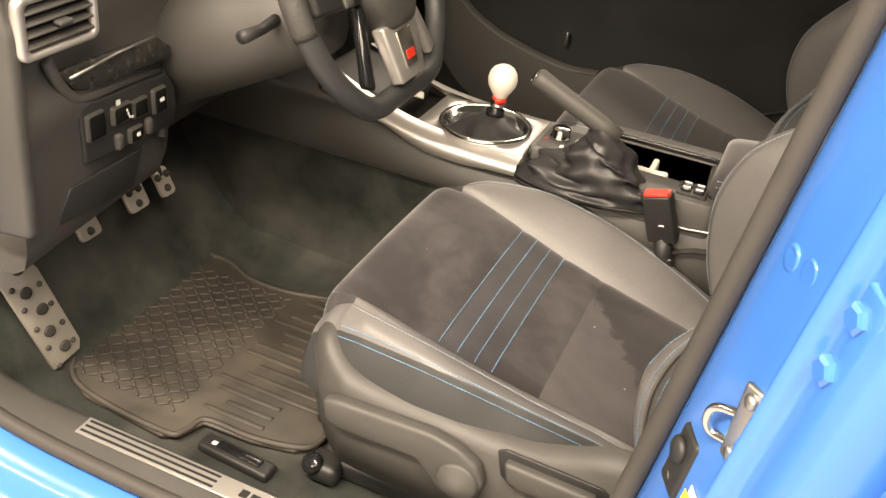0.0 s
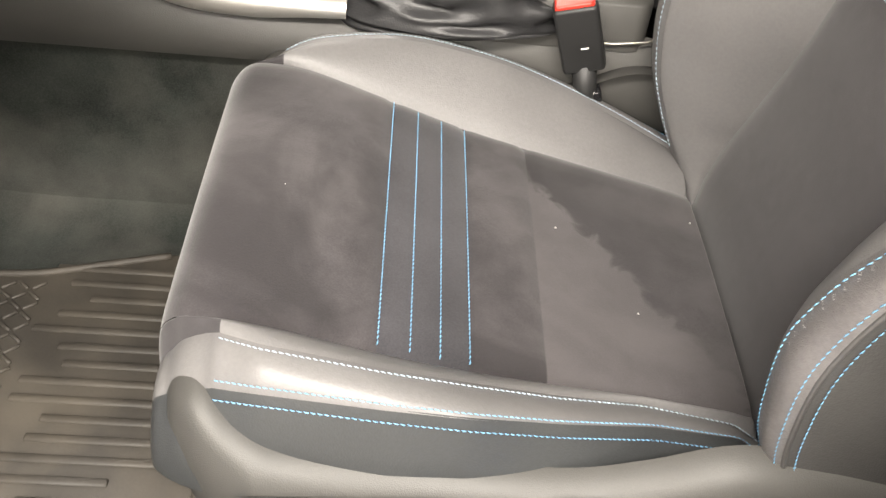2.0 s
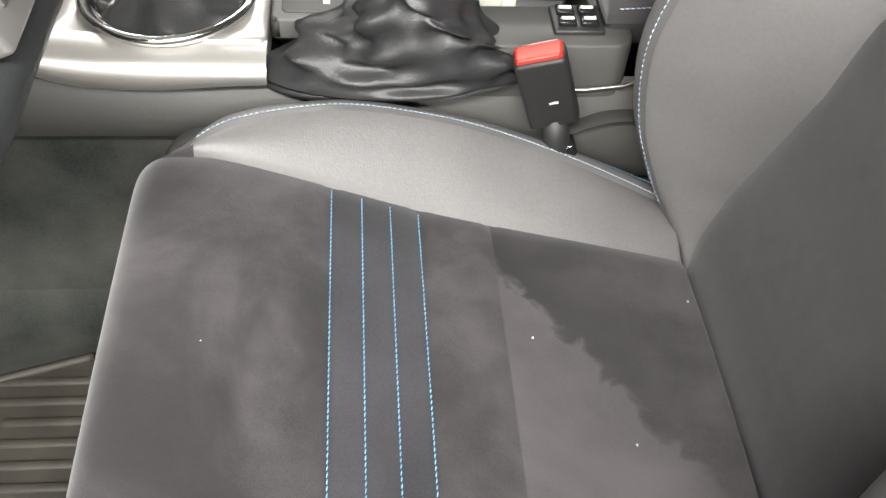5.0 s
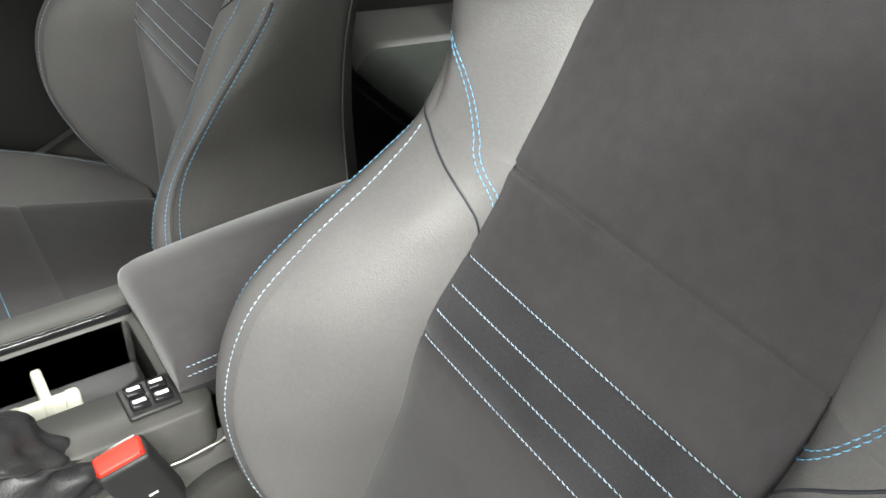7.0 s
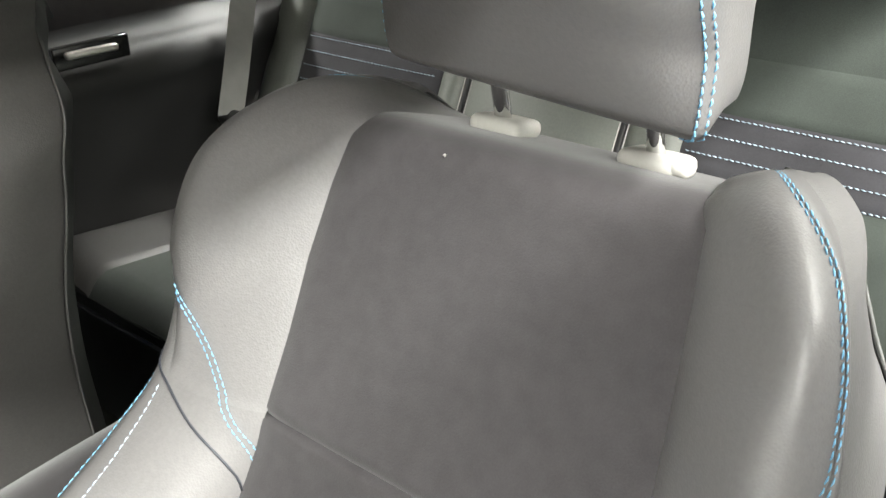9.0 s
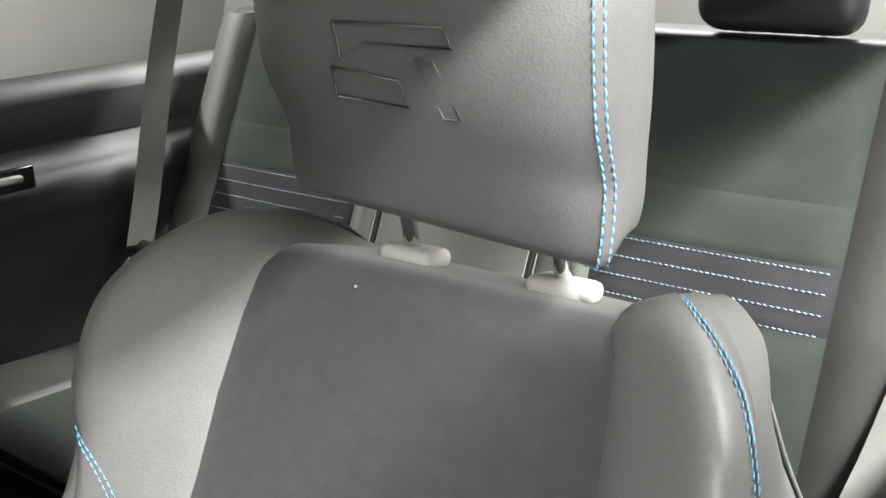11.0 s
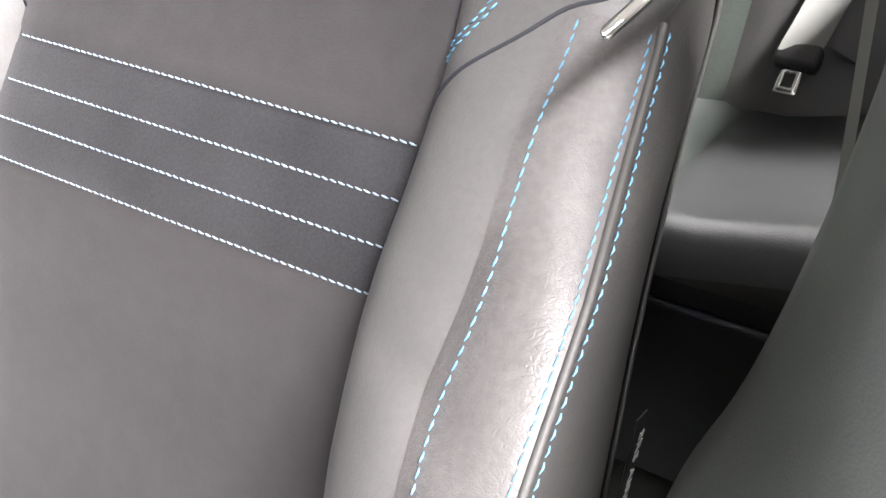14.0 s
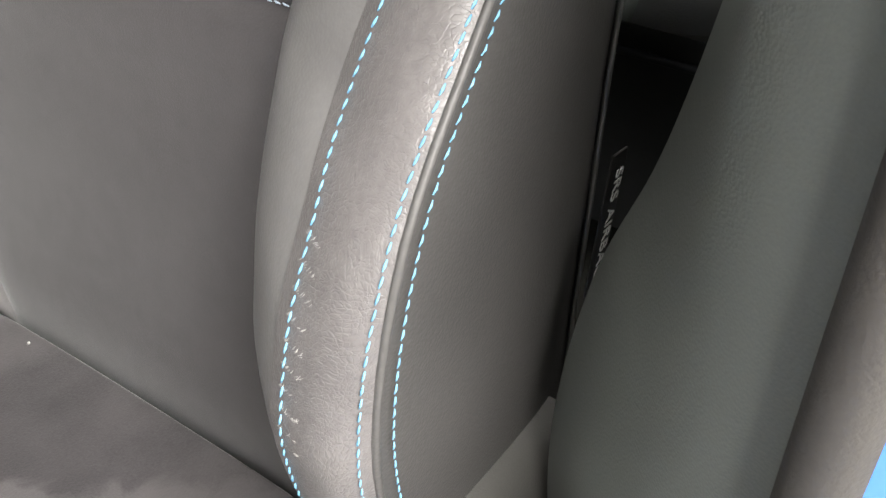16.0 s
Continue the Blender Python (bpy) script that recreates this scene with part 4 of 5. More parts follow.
# silver surround of the gear lever, with a side lip that dips towards the rear
lip = []
for x, z0, z1 in smooth_table(((-0.22, 0.700, 0.668), (-0.15, 0.672, 0.650), (-0.09, 0.655, 0.634), (-0.03, 0.644, 0.612), (0.04, 0.638, 0.606), (0.10, 0.636, 0.610), (0.143, 0.636, 0.612)), 40):
    k = min(max((x + 0.14) / 0.12, 0), 1)
    lip.append([(x, 0.300 - 0.004 * k, z0 + 0.001), (x, 0.290 - 0.006 * k, z0), (x, 0.276 - 0.006 * k, z0 - 0.004), (x, 0.268 - 0.006 * k, z0 - 0.010), (x, 0.262 - 0.004 * k, z1 + 0.003), (x, 0.268, z1)])
wpart("silver_surround", grid(lip), SILVER, console, "satin silver trim round the gear lever")
lip2 = [[(x, 0.74 - y, z) for x, y, z in row] for row in lip]
wpart("silver_surround", grid(lip2), SILVER, console, "satin silver trim round the gear lever")
wpart("top_plate", frame_plate(rounded(-0.06, 0.143, 0.290, 0.450, 0.008, 8), [(0.050 + 0.066 * math.cos(a), 0.358 + 0.066 * math.sin(a)) for a in (radians(45 * (k // 9) * 2 + 90 * (k % 9) / 8) for k in range(36))], 0.610, 0.640), SILVER, console)
wpart("front_bin", box((0.16, 0.15, 0.05), (-0.17, 0.37, 0.655), 0.012, 3, pose(0, 0, 0, 0, 14, 0)), PLASTIC_DARK, console)
wpart("ring", lathe(((0.060, 0.632), (0.078, 0.638), (0.082, 0.646), (0.078, 0.650), (0.070, 0.646), (0.062, 0.634)), (0.050, 0.358, 0), 40), CHROME, console, "chrome ring round the gear boot")
wpart("well", lathe(((0.07, 0.628), (0.069, 0.640), (0.060, 0.632), (0.02, 0.630)), (0.050, 0.358, 0), 32), GLOSS_BLACK, console)
wpart("selector_panel", prism(rounded(0.147, 0.250, 0.302, 0.425, 0.006), 0.022, 0.003, Matrix.Translation((0, 0, 0.632))), PLASTIC_GREY, console, "grey panel with dial and buttons")
wpart("selector_frame", prism(rounded(0.156, 0.236, 0.312, 0.400, 0.006), 0.004, 0.0015, Matrix.Translation((0, 0, 0.652))), PLASTIC, console)
wpart("dial", lathe(((0.0, 0), (0.019, 0), (0.019, 0.005), (0.016, 0.009), (0.0155, 0.017), (0.013, 0.020), (0, 0.020)), (0.184, 0.362, 0.655), 28), CHROME, console, "chrome rotary dial")
wpart("button", box((0.020, 0.026, 0.008), (0.222, 0.346, 0.660), 0.004, 3), PALE_PLASTIC, console, "pale push button")
wpart("mark", box((0.004, 0.006, 0.0006), (0.164, 0.345, 0.6565), 0), RED, console, smooth=False)
wpart("mark", box((0.006, 0.010, 0.0006), (0.196, 0.328, 0.6565), 0), WHITE_MARK, console, smooth=False)
# rear deck with the open cup bin
wpart("deck", frame_plate(rounded(0.245, 0.470, 0.262, 0.478, 0.020, 8), rounded(0.252, 0.438, 0.322, 0.418, 0.006, 8), 0.60, 0.656), PLASTIC, console, "dark plastic deck with an open bin")
wpart("bin", grid([[(x, y, z) for x, y in rounded(0.252, 0.438, 0.322, 0.418, 0.006, 8)] for z in (0.654, 0.58)] + [[(0.345, 0.37, 0.579)] * 36], True), PLASTIC_DARK, console, "deep black bin")
wpart("bin_rail", box((0.20, 0.008, 0.010), (0.345, 0.425, 0.660), 0.003), GLOSS_BLACK, console)
wpart("bin_divider", merge(box((0.050, 0.008, 0.030), (0.340, 0.352, 0.634), 0.003), box((0.010, 0.050, 0.020), (0.345, 0.372, 0.640), 0.003), box((0.014, 0.014, 0.036), (0.316, 0.350, 0.632), 0.004), box((0.014, 0.014, 0.036), (0.366, 0.350, 0.632), 0.004)), PALE_PLASTIC, console, "pale plastic divider clip in the bin")
wpart("latch", box((0.006, 0.048, 0.008), (0.447, 0.375, 0.664), 0.002), COLLAR, console, "pale latch of the armrest lid")
heater = wpart("heater_switch_panel", box((0.046, 0.042, 0.006), (0.421, 0.299, 0.657), 0.002), PLASTIC_DARK, console, "black seat heater switch panel")
for k in range(4):
    wpart("rocker_switch", box((0.017, 0.013, 0.006), (0.411 + 0.020 * (k % 2), 0.291 + 0.017 * (k // 2), 0.6615), 0.002, 2, pose(0, 0, 0, 0, 8, 0)), GLOSS_BLACK, heater)
    wpart("mark", box((0.011, 0.004, 0.0006), (0.411 + 0.020 * (k % 2), 0.291 + 0.017 * (k // 2), 0.6652), 0, 1), WHITE_MARK, heater, smooth=False)
wpart("edge_strip", tube([(0.38, 0.2565, 0.612), (0.43, 0.256, 0.612), (0.466, 0.257, 0.616), (0.485, 0.262, 0.622), (0.50, 0.272, 0.630)], 0.0016, 6), STEEL, console, "thin bright edge line")

armrest = thing("armrest", (0.62, 0.37, 0.66), "black suede covered console armrest with blue sewn lines", "armrest")
arm_rows = []
for x, h in smooth_table(((0.444, 0.672), (0.446, 0.692), (0.456, 0.702), (0.48, 0.707), (0.56, 0.715), (0.68, 0.722), (0.80, 0.724), (0.86, 0.715)), 36):
    row = []
    for y, f in ((0.284, 0.0), (0.281, 0.35), (0.284, 0.7), (0.296, 0.93), (0.33, 1.0), (0.37, 1.02), (0.41, 1.0), (0.444, 0.93), (0.455, 0.7), (0.458, 0.35), (0.456, 0.0)):
        row.append((x, y, 0.664 + (h - 0.664) * f))
    arm_rows.append(row)
bm = grid(arm_rows)
bm.verts.ensure_lookup_table()
bm.faces.new(bm.verts[:11])
wpart("lid", bm, SUEDE, armrest)
wpart("tray", box((0.42, 0.165, 0.03), (0.655, 0.37, 0.652), 0.008), PLASTIC_DARK, armrest)
for y, z in ((0.2805, 0.690), (0.2800, 0.680)):
    wpart("stitching", stitches([(x, y + 0.0006 * math.sin(9 * x), z + 0.05 * (x - 0.45) ** 0.9 + 0.002) for x in np.linspace(0.452, 0.66, 40)], lift=[Vector((0, -1, 0.2))]), THREAD_PALE, armrest, "pale sewn line")

# gear lever
lever = thing("gear_lever", (0.055, 0.362, 0.63), "white ball gear lever with a black leather boot", "gear lever")
boot_rows = []
for k in range(15):
    f = k / 14
    r = 0.058 * (1 - f) ** 0.7 + 0.012
    z = 0.634 + 0.032 * f ** 1.3
    boot_rows.append([(0.050 + 0.012 * f + r * (1 + 0.13 * math.sin(5 * a + 6 * f) * (1 - f)) * math.cos(a), 0.360 + r * (1 + 0.13 * math.sin(5 * a + 6 * f) * (1 - f)) * math.sin(a), z + 0.004 * math.sin(7 * a + 3 * f) * (1 - f)) for a in (2 * math.pi * i / 40 for i in range(40))])
wpart("boot", grid(boot_rows, True), BOOT, lever, "creased black leather boot")
wpart("stalk", lathe(((0.016, 0), (0.016, 0.010), (0.010, 0.014), (0.009, 0.030), (0.0, 0.031)), (0.063, 0.362, 0.664), 20), GLOSS_BLACK, lever)
wpart("collar", lathe(((0.0, 0), (0.013, 0), (0.014, 0.004), (0.011, 0.008), (0, 0.008)), (0.065, 0.364, 0.680), 24), CHROME, lever, "chrome collar")
wpart("red_ring", lathe(((0.0, 0), (0.0125, 0), (0.0125, 0.009), (0, 0.009)), (0.066, 0.365, 0.688), 24), RED, lever, "red ring")
wpart("knob", lathe(((0.0, 0), (0.0115, 0.0), (0.0125, 0.004), (0.018, 0.012), (0.0235, 0.022), (0.0250, 0.032), (0.0235, 0.042), (0.018, 0.051), (0.010, 0.056), (0.0, 0.0575)), (0.067, 0.366, 0.697), 32), IVORY, lever, "white ball knob")
ticket = tagged(part("paper_tag", box((0.040, 0.026, 0.004), (-0.085, 0.345, 0.672), 0.002, 2, pose(0, 0, 0, 0, 14, 24)), PALE_PLASTIC), "small pale tag lying before the gear lever", "tag")
wpart("mark", box((0.018, 0.014, 0.001), (-0.086, 0.344, 0.6745), 0, 1, pose(0, 0, 0, 0, 14, 24)), RED, ticket, smooth=False)

# handbrake
brake = thing("handbrake", (0.30, 0.275, 0.62), "raised handbrake lever with a creased black leather boot", "handbrake")
top, foot = Vector((0.152, 0.262, 0.790)), Vector((0.268, 0.268, 0.736))
axis = (top - foot).normalized()
wpart("grip", tube([foot - axis * 0.03, foot, foot.lerp(top, 0.15), foot.lerp(top, 0.5), foot.lerp(top, 0.85), top - axis * 0.006, top], [0.0125, 0.0150, 0.0155, 0.0150, 0.0155, 0.0160, 0.0130], 20), PLASTIC, brake, "black leather grip")
wpart("button", tube([top - axis * 0.004, top + axis * 0.002, top + axis * 0.004], [0.0125, 0.012, 0.006], 16), CHROME, brake, "chrome end button")
brows = []
for k in range(53):
    f = k / 52
    c = Vector((0.258, 0.283, 0.618)).lerp(foot - axis * 0.004, f ** 1.15)
    c.x += 0.030 * math.sin(math.pi * f) * 0.7
    rx, ry = 0.108 * (1 - f) ** 1.15 + 0.0175, 0.034 * (1 - f) ** 0.8 + 0.0165
    ring = []
    for i in range(48):
        a = 2 * math.pi * i / 48
        fold = 1 + (0.10 * math.sin(3 * a + 17 * f) + 0.07 * math.sin(7 * a - 23 * f) + 0.07 * math.sin(34 * f + 2 * math.sin(2 * a)) + 0.04 * math.sin(11 * a + 31 * f)) * math.sin(math.pi * min(f * 1.1, 1)) ** 0.7
        ring.append(c + Vector((rx * fold * math.cos(a), ry * fold * math.sin(a), 0.010 * math.sin(2 * a + 9 * f) * math.sin(math.pi * f) - 0.35 * (math.cos(a) * rx) * f)))
    brows.append(ring)
wpart("boot", grid(brows, True), BOOT, brake, "creased black leather boot")
for k in range(2):
    ring = [(0.252 + (0.113 - 0.004 * k) * math.cos(a), 0.283 + (0.036 + 0.001 * k) * math.sin(a), 0.614 + 0.007 * k + 0.008 * math.cos(a) + 0.004 * math.sin(a)) for a in (2 * math.pi * i / 48 for i in range(49))]
    wpart("welt", tube(ring, 0.0042, 8), BOOT, brake, "folded leather welt")

# driver belt buckle
buckle = thing("seat_belt_buckle", (0.40, 0.245, 0.50), "black seat belt buckle with a red release button", "buckle")
bz = Vector((-0.10, -0.035, 0.30)).normalized()
bx = Vector((0.90, -0.10, 0.30))
bx = (bx - bz * bx.dot(bz)).normalized()
by = bz.cross(bx)
bm4 = Matrix((bx, by, bz)).transposed().to_4x4()
bm4.translation = Vector((0.388, 0.238, 0.633))
wpart("housing", prism([(-0.022, -0.013), (0.022, -0.013), (0.024, 0.0), (0.022, 0.013), (-0.022, 0.013), (-0.024, 0.0)], 0.082, 0.004, bm4 @ Matrix.Translation((0, 0, -0.045)), 3), PLASTIC_DARK, buckle)
wpart("release_button", prism(rounded(-0.0205, 0.0205, -0.0095, 0.0095, 0.003, 3), 0.010, 0.0025, bm4 @ Matrix.Translation((0, 0, 0.031)), 2), RED, buckle, "red release button")
wpart("slot", box((0.034, 0.003, 0.004), (0, 0, 0), 0.0005, 1, bm4 @ Matrix.Translation((0, 0.011, 0.0365))), STEEL, buckle)
wpart("mark", box((0.008, 0.0008, 0.0018), (0, 0, 0), 0, 1, bm4 @ Matrix.Translation((0.004, -0.0135, -0.012))), WHITE_MARK, buckle, smooth=False)
wpart("stalk", tube([bm4 @ Vector((0, 0, -0.04)), (0.408, 0.240, 0.56), (0.425, 0.242, 0.52), (0.445, 0.243, 0.44)], [0.014, 0.013, 0.012, 0.012], 10), PLASTIC_DARK, buckle)
wpart("collar", box((0.03, 0.02, 0.016), (0.412, 0.240, 0.556), 0.004, 2, pose(0, 0, 0, 0, -18, 0)), GLOSS_BLACK, buckle)

# ---- steering wheel, dashboard, pedals ----
wheel = thing("steering_wheel", (-0.04, 0.0, 0.94), "black leather sports steering wheel with a flat silver-trimmed base", "steering wheel")
wm = Matrix((Vector((0, 1, 0)), Vector((-0.407, 0, 0.914)), Vector((0.914, 0, 0.407)))).transposed().to_4x4()
wm.translation = Vector((-0.036, 0.040, 0.955))


def rim_point(a, r=0.182):
    x, y = r * math.cos(a), r * math.sin(a)
    return Vector((x, max(y, -0.160) if y < -0.13 else y, 0))


ring = [rim_point(2 * math.pi * k / 96) for k in range(97)]
ring = [Vector(p) for p in smooth_table([tuple(p) for p in ring[::3]], 97)]


def wheel_part(name, bm, mat, label="", parent=wheel, smooth=True):
    bmesh.ops.transform(bm, matrix=wm, verts=bm.verts)
    return wpart(name, bm, mat, parent, label, smooth)


wheel_part("rim", tube(ring, 0.0155, 14), LEATHER_SIDE, "black leather rim")
for a0 in (150, 0):
    wheel_part("perforated_grip", tube([rim_point(radians(a0 - 12 + 54 * k / 18), 0.182) for k in range(19)], 0.0163, 14), PERFORATED, "perforated leather grip")
wheel_part("hub", prism([(-0.055, 0.055), (0.055, 0.055), (0.072, 0.02), (0.060, -0.035), (0.030, -0.075), (-0.030, -0.075), (-0.060, -0.035), (-0.072, 0.02)], 0.045, 0.014, Matrix.Translation((0, 0, -0.005)), 3), PLASTIC, "dark plastic hub")
wheel_part("base_spoke", prism([(-0.048, -0.066), (0.048, -0.066), (0.036, -0.145), (-0.036, -0.145)], 0.020, 0.004, Matrix.Translation((0, 0, 0.006))), SILVER, "satin silver lower spoke")
wheel_part("emblem_plate", prism([(-0.020, -0.078), (0.020, -0.078), (0.017, -0.128), (-0.017, -0.128)], 0.0035, 0.0015, Matrix.Translation((0, 0, 0.025))), STEEL)
wheel_part("emblem", box((0.022, 0.012, 0.0015), (0, -0.112, 0.0292), 0.0005), RED, smooth=False)
for g in (-1, 1):
    wheel_part("spoke", prism([(g * 0.06, 0.035), (g * 0.17, 0.030), (g * 0.172, -0.02), (g * 0.065, -0.028)][::g], 0.022, 0.006, Matrix.Translation((0, 0, 0.0)), 2), PLASTIC_DARK, "dark spoke with buttons")
    wheel_part("lower_arm", prism([(g * 0.055, -0.03), (g * 0.070, -0.03), (g * 0.105, -0.125), (g * 0.085, -0.135)][::g], 0.014, 0.004, Matrix.Translation((0, 0, 0.0))), SILVER if g > 0 else GLOSS_BLACK)
    for k in range(3):
        wheel_part("button", box((0.020, 0.013, 0.006), (g * 0.105, 0.020 - 0.019 * k, 0.024), 0.003, 2), PLASTIC, smooth=True)
column = thing("steering_column", (-0.2, 0, 0.8), "grey plastic steering column shroud", "column")
wpart("shroud", tube([(-0.07, 0, 0.905), (-0.12, 0, 0.885), (-0.22, 0, 0.845), (-0.34, 0, 0.79)], [0.050, 0.066, 0.078, 0.085], 20), PLASTIC, column)
for g in (-1, 1):
    wpart("stalk", tube([(-0.115, g * 0.05, 0.90), (-0.10, g * 0.11, 0.905), (-0.095, g * 0.16, 0.91)], [0.008, 0.007, 0.009], 10), PLASTIC_DARK, column)
wpart("key_barrel", lathe(((0.0, 0), (0.022, 0), (0.022, 0.012), (0.017, 0.014), (0.015, 0.006), (0, 0.006)), (-0.20, 0.085, 0.80), 24, pose(0, 0, 0, 0, 66, 0)), PLASTIC_DARK, column)

dash = thing("dashboard", (-0.35, 0.37, 0.7), "dark grey plastic dashboard with a trim strip and switches", "dashboard")
drow = []
for y in np.linspace(-0.365, 1.10, 60):
    bow = 0.05 * ((y - 0.37) / 0.73) ** 2
    knee = 0.5 - 0.5 * math.cos(math.pi * min(max((y + 0.07) / 0.10, 0), 1))
    row = []
    for x, z in ((-0.42, 1.06), (-0.33, 1.04), (-0.29, 1.00), (-0.300, 0.90), (-0.312, 0.860), (-0.300, 0.835), (-0.295, 0.815), (-0.305, 0.790), (-0.306, 0.75), (-0.310, 0.70), (-0.314, 0.655), (-0.322, 0.630), (-0.340, 0.618), (-0.372, 0.614), (-0.45, 0.625), (-0.6, 0.69)):
        low = max(0.0, (0.80 - z) / 0.18)
        row.append((x + bow - 0.075 * knee * min(low, 1), y, z))
    drow.append(row)
wpart("panel", grid(drow), PLASTIC, dash, "grained dark grey dash panel")


def on_dash(y):
    return 0.05 * ((y - 0.37) / 0.73) ** 2


WELL_BLACK = material("well_black", (0.006, 0.006, 0.006), 0.8, vary=0.1, bump=0, spec=0.1)
vent = wpart("air_vent", frame_plate(rounded(-0.060, 0.060, -0.036, 0.036, 0.012), rounded(-0.050, 0.050, -0.027, 0.027, 0.008), 0, 0.012, pose(-0.280 + on_dash(-0.24), -0.300, 0.936, 90, 0, 90)), SILVER, dash, "silver-framed air vent")
wpart("well", box((0.006, 0.104, 0.058), (-0.280 + on_dash(-0.24), -0.300, 0.936), 0.001), WELL_BLACK, vent)
for k in range(4):
    wpart("slat", box((0.014, 0.100, 0.003), (-0.274 + on_dash(-0.24), -0.300, 0.917 + 0.0125 * k), 0.001, 1, pose(0, 0, 0, 0, 18, 0)), PLASTIC, vent)
wpart("vent_tab", box((0.012, 0.020, 0.006), (-0.265 + on_dash(-0.24), -0.300, 0.935), 0.002), PLASTIC, vent)
wpart("trim_strip", prism([(-0.110, 0.024), (-0.085, -0.006), (-0.060, -0.013), (0.092, -0.018), (0.098, -0.004), (0.066, 0.020)], 0.012, 0.004, pose(-0.296 + on_dash(-0.17), -0.180, 0.840, 90, 0, 90), 3), CARBON, dash, "carbon weave trim strip")
panel = wpart("switch_panel", prism([(-0.090, 0.040), (0.075, 0.032), (0.092, 0.010), (0.094, -0.022), (0.086, -0.048), (-0.088, -0.040)], 0.010, 0.004, pose(-0.300 + on_dash(-0.16), -0.165, 0.768, 90, 0, 90), 3), PLASTIC_DARK, dash, "black switch panel")
sx = -0.288 + on_dash(-0.16)
for y, z, w, h in ((-0.234, 0.776, 0.028, 0.032), (-0.186, 0.776, 0.032, 0.022), (-0.151, 0.772, 0.026, 0.022), (-0.111, 0.769, 0.024, 0.032), (-0.162, 0.738, 0.024, 0.017), (-0.195, 0.739, 0.012, 0.022), (-0.136, 0.740, 0.012, 0.022)):
    wpart("switch", box((0.010, w, h), (sx, y, z), 0.003, 2), WELL_BLACK if w > 0.02 else PLASTIC, panel)
    if w > 0.02:
        wpart("bezel", frame_plate(rounded(-w / 2 - 0.002, w / 2 + 0.002, -h / 2 - 0.002, h / 2 + 0.002, 0.003, 4), rounded(-w / 2, w / 2, -h / 2, h / 2, 0.003, 4), 0, 0.0065, pose(sx - 0.002, y, z, 90, 0, 90)), PLASTIC, panel)
for y, z, w, h in ((-0.193, 0.794, 0.007, 0.007), (-0.181, 0.780, 0.002, 0.003), (-0.179, 0.775, 0.002, 0.003), (-0.177, 0.770, 0.002, 0.003), (-0.172, 0.768, 0.004, 0.003), (-0.111, 0.771, 0.008, 0.005), (-0.162, 0.739, 0.006, 0.005)):
    wpart("mark", box((0.0012, w, h), (sx + (0.0056 if z < 0.79 else 0.0026), y, z), 0, 1), WHITE_MARK, panel, smooth=False)
for pts in (((-0.305, 0.885), (-0.290, 0.855), (-0.265, 0.824), (-0.235, 0.816), (-0.16, 0.809), (-0.085, 0.799)), ((-0.083, 0.797), (-0.070, 0.770), (-0.072, 0.745), (-0.080, 0.72), (-0.090, 0.70))):
    wpart("ridge", tube([(-0.301 + on_dash(y), y, z) for y, z in smooth_table(pts, 20)], 0.0075, 8), PLASTIC, dash, "rounded grey moulding")
wpart("bright_line", tube([(-0.282 + on_dash(y), y, z) for y, z in ((-0.288, 0.862), (-0.20, 0.862), (-0.114, 0.859))], 0.002, 6), STEEL, dash, "bright edge line")
wpart("coin_pocket", prism([(-0.075, 0.024), (0.065, 0.026), (0.045, -0.030), (-0.105, -0.022)], 0.006, 0.003, pose(-0.304 + on_dash(-0.18), -0.205, 0.682, 90, 0, 90) @ pose(0, 0, 0, 4, 0, 0)), PLASTIC_DARK, dash, "closed pocket lid")
wpart("dash_end", prism([(-0.02, -0.16), (0.05, -0.15), (0.06, 0.10), (0.03, 0.22), (-0.02, 0.22)], 0.02, 0.008, pose(-0.30, -0.350, 0.83, 90, 0, 0), 3), PLASTIC, dash)
wpart("bonnet_release", box((0.02, 0.05, 0.014), (-0.36, 0.02, 0.690), 0.004), GLOSS_BLACK, dash)

for name, y, z, w, h, label in (("clutch_pedal", -0.122, 0.528, 0.044, 0.046, "drilled alloy clutch pedal under the dashboard"), ("brake_pedal", -0.010, 0.524, 0.046, 0.046, "drilled alloy brake pedal under the dashboard"), ("throttle_pedal", 0.062, 0.520, 0.034, 0.050, "drilled alloy throttle pedal under the dashboard")):
    p = thing(name, (-0.41, y, z), label, "pedal", "pedals")
    m = pose(-0.408, y, z, 62, 0, 90)
    wpart("plate", prism(rounded(-w / 2, w / 2, -h / 2, h / 2, 0.008, 4), 0.008, 0.002, m), ALLOY, p, "bare alloy plate")
    for dx, dy in ((-0.011, 0.010), (0.011, 0.010), (0.0, -0.012)):
        wpart("rubber_stud", lathe(((0.0, 0), (0.007, 0), (0.0055, 0.004), (0, 0.004)), (0, 0, 0), 12, m @ Matrix.Translation((dx, dy, 0.0075))), RUBBER_SEAL, p)
    wpart("arm", tube([(-0.412, y, z + 0.01), (-0.44, y, z + 0.08), (-0.47, y, z + 0.20)], 0.008, 8), PLASTIC_DARK, p)

